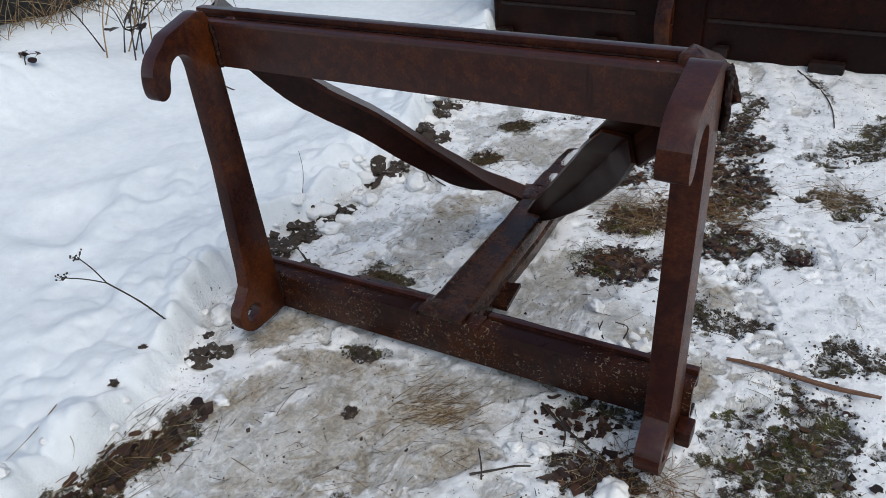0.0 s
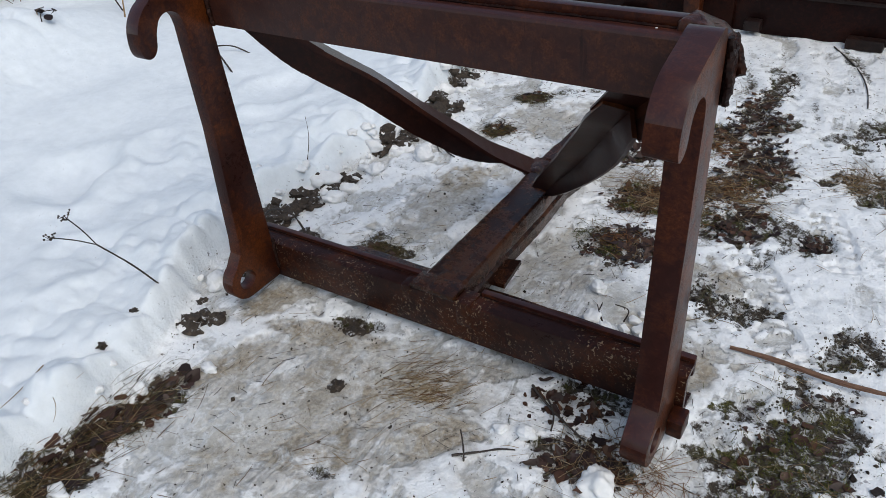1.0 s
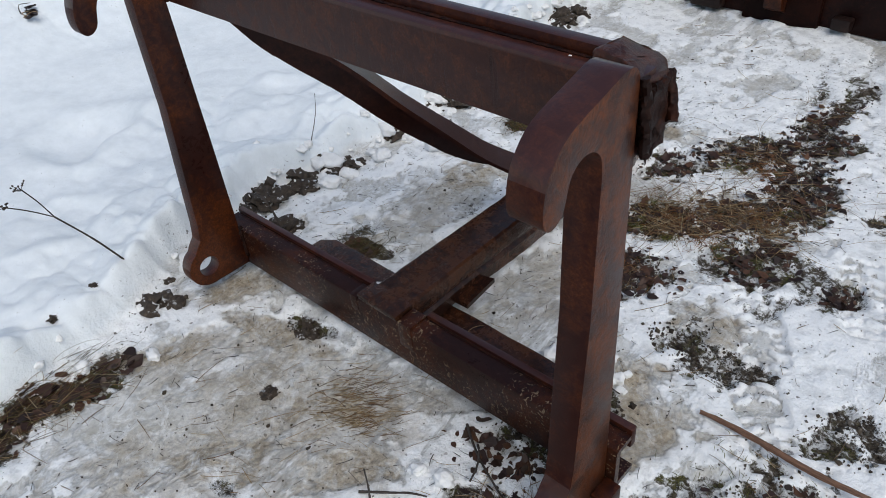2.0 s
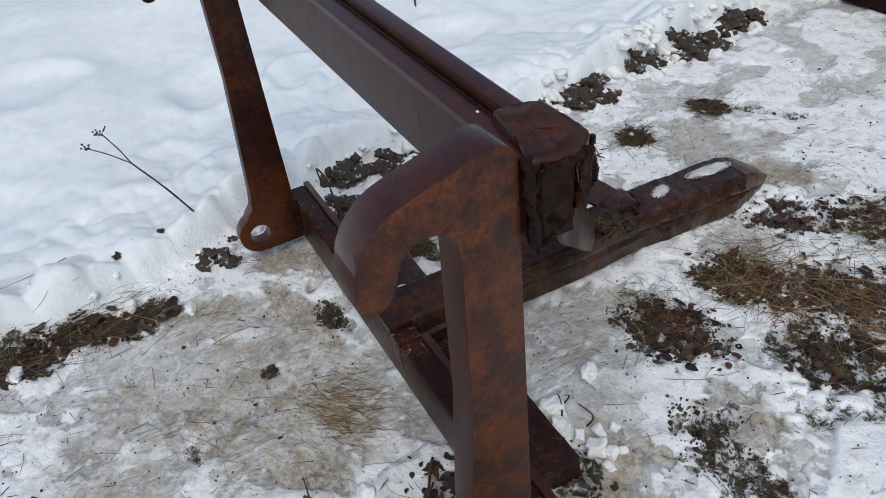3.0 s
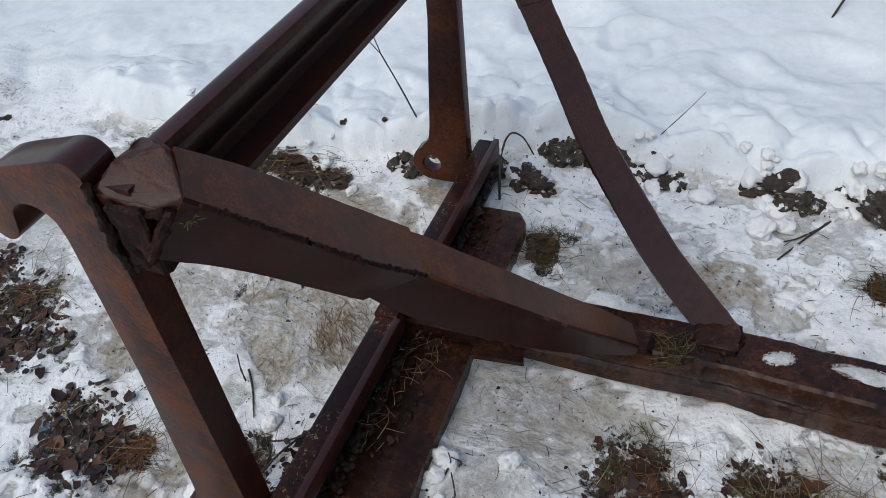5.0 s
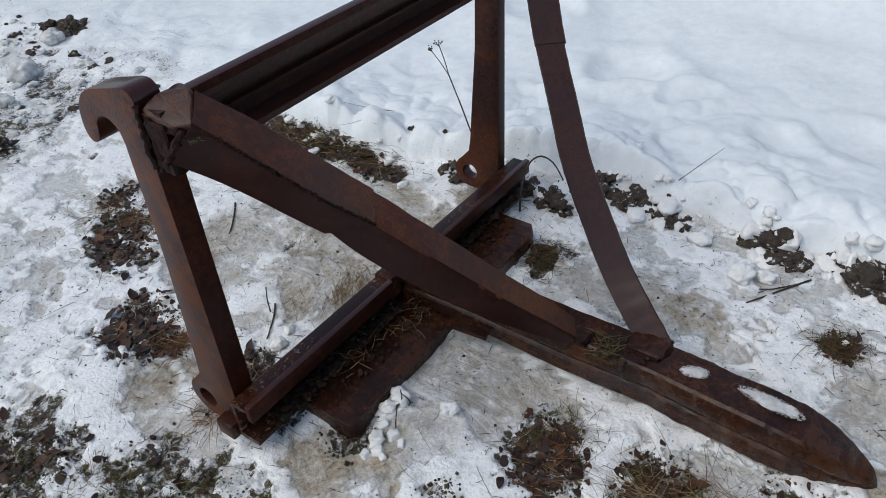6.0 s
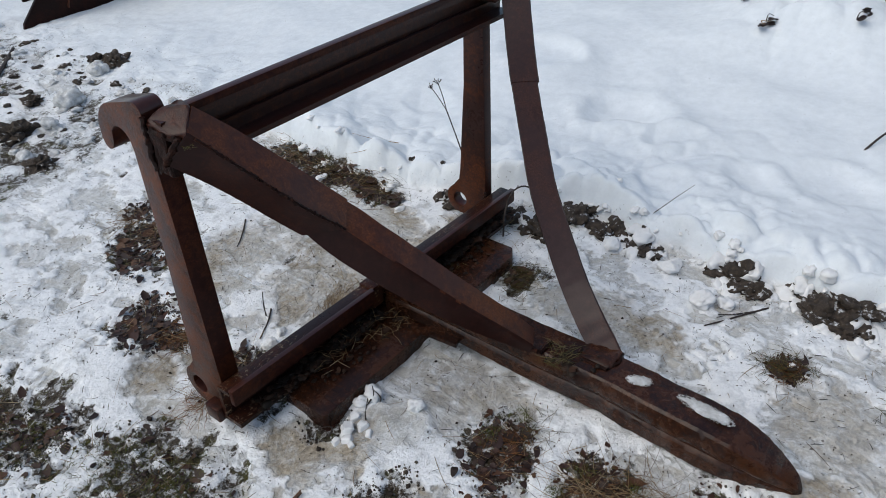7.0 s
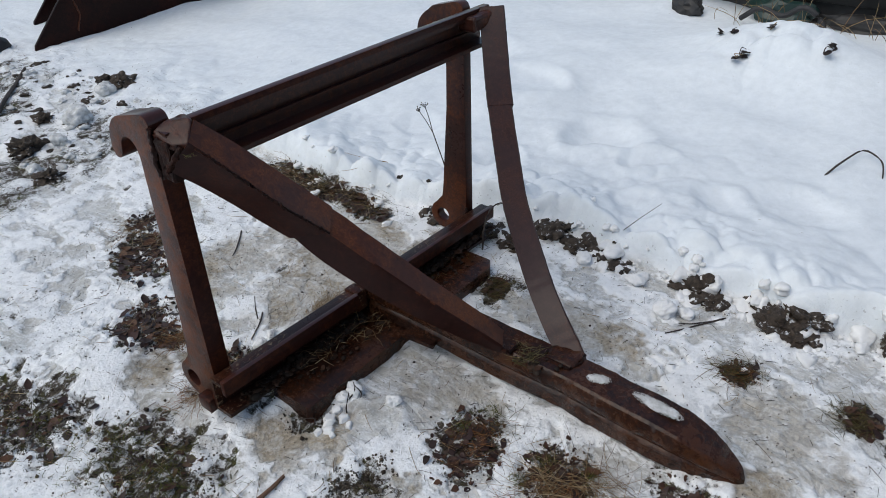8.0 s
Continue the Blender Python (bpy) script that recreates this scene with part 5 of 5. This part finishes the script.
# lumps of snow
rnd = random.Random(21)
bm = bmesh.new()
for k in range(80):
    y = rnd.uniform(-0.9, 2.0)
    x = float(np.interp(y, EDGE_Y, EDGE_X)) + rnd.gauss(0.01, 0.045)
    r = rnd.uniform(0.005, 0.018)
    lump(bm, (x, y, ground_z(x, y) + r * 0.15), (r * rnd.uniform(0.9, 1.8), r, r * 0.75), k + 60, 0.6, 3, 2.4)
thing("snow_crumbs", bm, SNOW, "small lumps of snow fallen from the bank", "snow", kind="stuff", angle=180)
for k, (x, y, r) in enumerate(((0.288, -0.045, 0.018), (0.235, -0.06, 0.012), (0.27, 0.325, 0.020), (0.305, 0.315, 0.016), (-0.568, 0.845, 0.032), (-0.60, 0.90, 0.022),
                               (-0.455, 1.128, 0.012), (0.46, -0.09, 0.030), (-0.70, 0.02, 0.030), (-0.64, 0.20, 0.028), (-0.68, 0.50, 0.026), (-0.66, 0.70, 0.024), (0.24, 0.44, 0.018))):
    bm = lump(bmesh.new(), (0, 0, 0), (r * 1.25, r, r * 0.8), k + 300, 0.42, 4, 2.2)
    thing("snow_lump", bm, SNOW, "loose round lump of snow on the path", "snow lump", "snow lumps", at=pose(x, y, ground_z(x, y) + r * 0.45, 0, 0, k * 41), angle=180)
bm = lump(bmesh.new(), (0, 0, 0), (0.030, 0.024, 0.014), 402, 0.25, 3)
thing("snow_lump", bm, SNOW, "small snow cap on the wet base bar", "snow lump", "snow lumps", at=pose(-0.165, 0.225, 0.052), angle=180)


# churned snow and soil in front of the digging bucket
rnd = random.Random(81)
bm, earth = bmesh.new(), bmesh.new()
for k in range(170):
    y = rnd.uniform(-3.3, -1.5)
    x = float(np.interp(y, EDGE_Y, EDGE_X)) + 0.05 + abs(rnd.gauss(0.30, 0.40))
    r = rnd.choice((0.006, 0.008, 0.012, 0.018))
    lump(bm if k % 3 else earth, (x, y, ground_z(x, y) + r * 0.05), (r * rnd.uniform(0.9, 1.9), r * 1.2, r * 0.7), k + 800, 0.7, 3, 2.6)
thing("snow_rubble", bm, DIRTY_SNOW, "small lumps of churned snow on muddy ground", "snow", kind="stuff", angle=180)
thing("soil_rubble", earth, SOIL, "small clods of churned soil in dirty snow", "soil", kind="stuff", angle=60)
for k, (x, y, r) in enumerate(((-0.30, -2.16, 0.06), (-0.60, -2.40, 0.045), (0.10, -1.80, 0.03), (-0.10, -1.95, 0.03))):
    bm = lump(bmesh.new(), (0, 0, 0), (r * 1.2, r, r * 0.85), k + 330, 0.42, 4, 2.2)
    thing("snow_lump", bm, DIRTY_SNOW, "loose round lump of snow on muddy ground", "snow lump", "snow lumps", at=pose(x, y, ground_z(x, y) + r * 0.45, 0, 0, k * 41), angle=180)
for k, (x, y, r) in enumerate(((0.02, -2.02, 0.06), (-0.72, -2.42, 0.05), (-0.66, -2.50, 0.04), (0.10, -1.68, 0.04), (-0.2, -2.32, 0.035))):
    bm = lump(bmesh.new(), (0, 0, 0), (r * 1.2, r, r * 0.75), k + 340, 0.9, 4, 3.6)
    thing("soil_clod", bm, SOIL, "frozen clod of dark soil in churned snow", "clod", "soil clods", at=pose(x, y, ground_z(x, y) + r * 0.22, 0, 0, k * 67), angle=60)

# small soil bits and snow mixed along the foot of the bank
rnd = random.Random(83)
bm, caps = bmesh.new(), bmesh.new()
spots = [in_patch(rnd, rnd.choice(SOIL_BANK[:7] + SOIL_BANK[-2:]), 1.3 if k % 3 else 2.2) for k in range(460)]
arr = np.array(spots)
lie = ground(arr[:, 0], arr[:, 1])
for k, ((x, y), z, b) in enumerate(zip(spots, lie[0], lie[3])):
    r = 0.004 + 0.020 * rnd.random() ** 3
    if b < 0.55:
        lump(bm, (x, y, float(z) + r * 0.3), (r * rnd.uniform(0.9, 1.5), r, r * 0.8), k + 900, 0.8, 2, 3.0)
spots = [in_patch(rnd, rnd.choice(SOIL_BANK[:7]), 2.3) for _ in range(190)]
for k, ((x, y), z) in enumerate(zip(spots, heights(spots))):
    r = 0.006 + 0.024 * rnd.random() ** 2.5
    lump(caps, (x + 0.01, y, float(z) - r * 0.05), (r * rnd.uniform(1.0, 1.8), r * rnd.uniform(0.8, 1.3), r * 0.75), k + 1200, 0.55, 3, 1.9)
thing("soil_bits", bm, SOIL, "small frozen soil bits strewn along the snow bank", "soil", kind="stuff", angle=60)
thing("snow_bits", caps, SNOW, "small snow lumps lying on frozen soil clods", "snow", kind="stuff", angle=180)


# ================= plants and sticks =================
def weed():
    root = tagged(new("dried_weed"), "thin dried weed with dark seed heads leaning over snow", "weed")
    base, fork = Vector((-0.738, -0.119, 0.080)), Vector((-0.759, -0.221, 0.270))
    part("stem", tube(bmesh.new(), glide([base, (-0.746, -0.168, 0.18), fork], 9), [0.0026] * 5 + [0.0022] * 4, 6), TWIG, root)
    for n, (end, r) in enumerate((((-0.762, -0.260, 0.370), 0.0016), ((-0.776, -0.305, 0.338), 0.0015))):
        end = Vector(end)
        branch = part("branch", tube(bmesh.new(), glide([fork, fork.lerp(end, 0.5) + Vector((0, 0.002, 0.002)), end], 9), [r] * 9, 5), TWIG, root)
        bm = bmesh.new()
        rr = random.Random(n)
        for k in range(9):
            p = end + Vector((rr.gauss(0, 0.007), rr.gauss(0, 0.007), rr.uniform(-0.003, 0.012)))
            tube(bm, [end - Vector((0, 0, 0.008)), p], [0.0007, 0.0006], 3)
            lump(bm, p, (0.0027, 0.0027, 0.0026), k, 0.4, 1)
        part("seed_head", bm, SEED, branch, "dark dried seed head", 180)


weed()


ARCH = [(-0.50, 0.20, 0.03), (-0.51, 0.20, 0.12), (-0.545, 0.20, 0.17), (-0.61, 0.20, 0.165), (-0.68, 0.215, 0.11), (-0.72, 0.235, 0.03)]


def stick(name, pts, radii, mat, label, category, n=16, sides=6):
    bm = tube(bmesh.new(), glide(pts, n), radii if not isinstance(radii, tuple) else [radii[0] + (radii[1] - radii[0]) * k / (n - 1) for k in range(n)], sides)
    return thing(name, displace(bm, 0.0006, 90), mat, label, category, angle=60)


def lying(x0, y0, x1, y1, bow=0.0, lift=0.004, n=5):
    out = []
    for k in range(n):
        u = k / (n - 1)
        x, y = x0 + (x1 - x0) * u - (y1 - y0) * bow * 4 * u * (1 - u), y0 + (y1 - y0) * u + (x1 - x0) * bow * 4 * u * (1 - u)
        out.append((x, y, ground_z(x, y) + lift))
    return out


bm = bmesh.new()
for k in range(25):
    u = k / 24
    x, y = 0.575 + 0.32 * u, 0.388 + 0.004 * math.sin(u * 7)
    half = 0.0060 * (0.30 + 0.70 * math.sin(math.pi * (0.08 + 0.86 * u)) ** 0.8)
    z = 0.016 + 0.004 * u
    ring = [(x, y - half, z - 0.002), (x, y + half * 0.9, z - 0.003), (x + 0.002, y + half * 0.8, z + 0.005), (x - 0.001, y + half * 0.1, z + 0.006), (x + 0.001, y - half * 0.7, z + 0.004)]
    if k == 0:
        prior = [bm.verts.new(p) for p in ring]
        bm.faces.new(prior)
    else:
        row = [bm.verts.new(p) for p in ring]
        for a in range(5):
            bm.faces.new((prior[a], prior[(a + 1) % 5], row[(a + 1) % 5], row[a]))
        prior = row
bm.faces.new(prior[::-1])
thing("wood_splinter", displace(bm, 0.0014, 90), SPLINT, "long split reddish wood splinter lying on gravel", "splinter", angle=25)

stick("twig", lying(0.18, -0.165, 0.285, -0.09, 0.03), (0.0028, 0.0016), TWIG, "thin dark twig lying on trodden snow", "twig")
stick("twig", lying(0.24, 0.075, 0.41, -0.01, -0.05, 0.012), (0.0032, 0.0018), TWIG, "dark forked twig beside the bottom beam", "twig")
stick("twig", lying(0.29, 0.05, 0.33, -0.02, 0.1, 0.016), (0.0026, 0.0016), TWIG, "dark forked twig beside the bottom beam", "twig")
stick("twig", lying(-0.47, 0.888, -0.64, 1.00, 0.02), (0.0022, 0.0030), TWIG, "brown twig lying on the snow", "twig")
stick("twig", lying(-0.54, 0.90, -0.645, 1.005, -0.03), (0.0018, 0.0026), TWIG, "brown twig lying on the snow", "twig")
stick("twig", lying(-0.56, -0.75, -0.46, -0.60, 0.04), (0.003, 0.002), TWIG, "thin dark twig lying on trodden snow", "twig")
stick("twig", lying(-0.10, -0.62, 0.02, -0.52, 0.03), (0.003, 0.002), TWIG, "thin dark twig lying on trodden snow", "twig")
stick("twig", lying(0.463, 2.30, 0.66, 1.78, 0.07), (0.0030, 0.0020), TWIG, "bent dark stick on the snow before the bucket", "stick")
stick("branch", lying(0.02, -2.40, -0.52, -3.15, 0.02, 0.015), (0.014, 0.008), TWIG, "dark broken branch lying on dirty snow", "branch")
stick("twig", [(0.204, -0.160, ground_z(0.204, -0.16) - 0.01), (0.206, -0.158, 0.05), (0.202, -0.156, 0.09)], (0.0022, 0.0014), TWIG, "short dark twig standing upright in snow", "twig")
stick("twig", [(-0.83, 0.56, 0.07), (-0.86, 0.62, 0.14), (-0.90, 0.66, 0.18)], (0.0016, 0.0008), TWIG, "thin dry stem standing in the snow bank", "stem")
stick("twig", [(-1.62, 1.00, ground_z(-1.62, 1.0) - 0.01), (-1.74, 1.05, 0.122), (-1.85, 1.10, 0.132), (-1.81, 1.16, 0.124), (-1.70, 1.20, ground_z(-1.7, 1.2) - 0.01)], (0.0045, 0.003), TWIG, "dark twig arched out of the snow bank", "twig", 20)
stick("grass_blade", [(-0.665, -0.625, ground_z(-0.665, -0.625) + 0.002), (-0.70, -0.545, ground_z(-0.70, -0.545) + 0.012), (-0.745, -0.455, ground_z(-0.745, -0.455) + 0.004)], (0.0006, 0.0014), STRAW, "curled dry grass blade on the snow bank", "grass blade")
stick("twig", ARCH, (0.0035, 0.0022), TWIG, "dark curved twig arched behind the bottom beam", "twig", 18)
rnd = random.Random(31)
for k, (x, y) in enumerate(((0.30, 0.33), (0.335, 0.36), (0.42, 0.31), (0.27, 0.35))):
    z = ground_z(x, y)
    stick("twig", [(x, y, z - 0.005), (x + rnd.uniform(-0.02, 0.02), y + 0.01, z + 0.03), (x + rnd.uniform(-0.03, 0.04), y + rnd.uniform(-0.01, 0.03), z + 0.05)], (0.0022, 0.0012), TWIG, "dark broken stalk standing beside the base bar", "stalk")


SHOOTS = [(-2.66, 0.23, 0.05, 2), (-2.40, 0.37, 0.05, 2), (-2.43, 0.35, 0.07, 2), (-2.67, 0.45, 0.04, 1), (-2.79, 0.59, 0.05, 2), (-2.47, 0.72, 0.06, 2)]


def dry_shrub(x, y, count, high, seed, leaves):
    rr = random.Random(seed)
    root = tagged(new("dry_shrub"), "dry brown stems with a few black leaves in the snow bank", "shrub", "dry shrubs")
    z = ground_z(x, y) - 0.02
    for k in range(count):
        bx, by = x + rr.gauss(0, 0.07 * min(1, high / 0.2)), y + rr.gauss(0, 0.07 * min(1, high / 0.2))
        lean = 0.012 + 0.15 * min(1, high / 0.35)
        top = Vector((bx + rr.gauss(0.35 * lean, lean * 0.7), by + rr.gauss(0.8 * lean, lean * 0.7), z + high * rr.uniform(0.55, 1.1)))
        stem = part("stem", tube(bmesh.new(), glide([(bx, by, z), Vector((bx, by, z)).lerp(top, 0.55) + Vector((rr.gauss(0, 0.02), rr.gauss(0, 0.02), 0.02)), top], 8), [r * (0.6 + 0.4 * min(1, high / 0.2)) for r in (0.004, 0.004, 0.0035, 0.003, 0.003, 0.0025, 0.002, 0.0015)], 5), TWIG if k % 3 else STRAW, root)
        if k < leaves:
            for _ in range(3):
                bm = bmesh.new()
                p = Vector((bx, by, z)).lerp(top, rr.uniform(0.4, 0.95))
                add_leaf(bm, p.x, p.y, p.z - (0.02 if high > 0.1 else 0.0), rr.uniform(0.035, 0.06) if high > 0.1 else rr.uniform(0.028, 0.05), rr)
                part("leaf", bm, LEAVES, stem, "black withered leaf", 180)


dry_shrub(-2.50, 1.26, 8, 0.40, 1, 7)
dry_shrub(-2.88, 1.66, 12, 0.34, 4, 6)
for n, (x, y, h, k) in enumerate(SHOOTS):
    dry_shrub(x, y, k, h, 20 + n, 2)


def tall_grass(x, y, sx, sy, count, seed):
    rr = random.Random(seed)
    spots = [(rr.gauss(x, sx), rr.gauss(y, sy)) for _ in range(count)]
    bm = bmesh.new()
    for (px, py), z in zip(spots, heights(spots)):
        add_blade(bm, px, py, float(z) - 0.01, rr.uniform(0.15, 0.42), rr.uniform(0.5, 1.5), rr.random() * 6.3, rr, 0.0020)
    thing("tall_grass", bm, STRAW, "tall dry bent grass along the trailer", "grass", "tall grass", "stuff", angle=180)


tall_grass(-3.48, 1.50, 0.12, 0.30, 110, 1)
tall_grass(-3.38, 0.85, 0.08, 0.30, 26, 2)
tall_grass(-3.35, 0.25, 0.06, 0.16, 12, 3)
tall_grass(-3.1, 2.2, 0.25, 0.35, 120, 4)


# debris caught on the frame
def caught(x0, x1, y0, y1, z, count, seed, mat, label, length=(0.02, 0.07)):
    rr = random.Random(seed)
    bm = bmesh.new()
    for _ in range(count):
        add_blade(bm, rr.uniform(x0, x1), rr.uniform(y0, y1), z + rr.uniform(0, 0.006), rr.uniform(*length), rr.uniform(0, 0.35), rr.random() * 6.3, rr, 0.0007)
    thing("caught_straw", bm, mat, label, "straw", "straw caught on the frame", "stuff", angle=180)


caught(-0.02, 0.30, 0.130, 0.215, 0.062, 70, 1, STRAW, "dry straw caught behind the bottom beam", (0.02, 0.06))
caught(-0.05, 0.03, 0.665, 0.72, 0.138, 60, 2, GRASS, "dry straw caught at the brace's foot", (0.02, 0.05))
caught(-0.06, 0.12, 0.19, 0.25, 0.048, 40, 3, STRAW, "dry straw lying on the base bar", (0.02, 0.06))
caught(-0.60, -0.10, 0.150, 0.215, 0.055, 50, 4, GRASS, "dark grass caught behind the bottom beam", (0.01, 0.04))
caught(0.505, 0.525, 0.194, 0.206, 0.782, 14, 5, GRASS, "dry splinters caught where the brace is welded on", (0.004, 0.014))
def rubbish(x0, x1, y0, y1, z, count, seed, label):
    """Crumbs of wet soil with leaf bits, lying on a ledge."""
    r, bm = random.Random(seed), bmesh.new()
    for n in range(count):
        q = r.uniform(0.002, 0.007) * (1.8 if r.random() < 0.08 else 1)
        x, y = r.uniform(x0, x1), r.uniform(y0, y1)
        lump(bm, (x, y, z + r.uniform(-0.003, 0.006)), (q * r.uniform(1, 1.6), q, q * 0.7), n + seed * 7, 0.7, 1, 3)
        if n % 4 == 0:
            add_leaf(bm, x, y, z + 0.006, r.uniform(0.008, 0.022), r)
    return thing("soil_debris", bm, RUBBISH, label, "soil", "soil on the frame", "stuff", angle=60)


RUBBISH = per_island("wet_soil_and_leaf_bits", (0.010, 0.007, 0.005), (0.030, 0.019, 0.013), (0.016, 0.011, 0.008), (0.060, 0.028, 0.016), (0.022, 0.015, 0.010), rough=0.6)
for k, (x0, x1) in enumerate(((-0.60, -0.09), (0.04, 0.50))):
    rubbish(x0, x1, 0.128, 0.178, 0.060, 420, 50 + k, "dark wet soil packed behind the bottom beam")
rubbish(-0.085, 0.02, 0.660, 0.78, 0.129, 45, 60, "dark soil caught at the foot of the braces")
rubbish(-0.42, 0.38, 0.185, 0.240, 0.048, 90, 61, "dark soil bits lying on the base bar")


def ice_block(x, y, r, k):
    """An angular broken cube of ice."""
    rr = random.Random(k)
    bm = box(bmesh.new(), (-r, -r * 0.8, -r * 0.7), (r, r * 0.8, r * 0.7), r * 0.42, 3)
    bmesh.ops.subdivide_edges(bm, edges=bm.edges[:], cuts=1, use_grid_fill=True)
    for v in bm.verts:
        v.co *= 1 + 0.40 * noise.fractal(v.co * 55 + Vector((k, 0, 0)), 0.9, 2.0, 3)
        v.co.x += v.co.z * rr.uniform(-0.3, 0.3)
    thing("ice_block", bm, SNOW, "broken angular block of ice beside the base bar", "ice block", "ice blocks", at=pose(x, y, ground_z(x, y) + r * 0.45, rr.uniform(-20, 20), rr.uniform(-20, 20), rr.uniform(0, 360)), angle=50)


for k, (x, y, r) in enumerate(((0.385, 0.345, 0.018), (0.36, 0.372, 0.013), (0.405, 0.365, 0.012), (0.345, 0.335, 0.012), (0.425, 0.345, 0.010), (0.37, 0.40, 0.009), (0.415, 0.385, 0.008))):
    ice_block(x, y, r, k + 1)
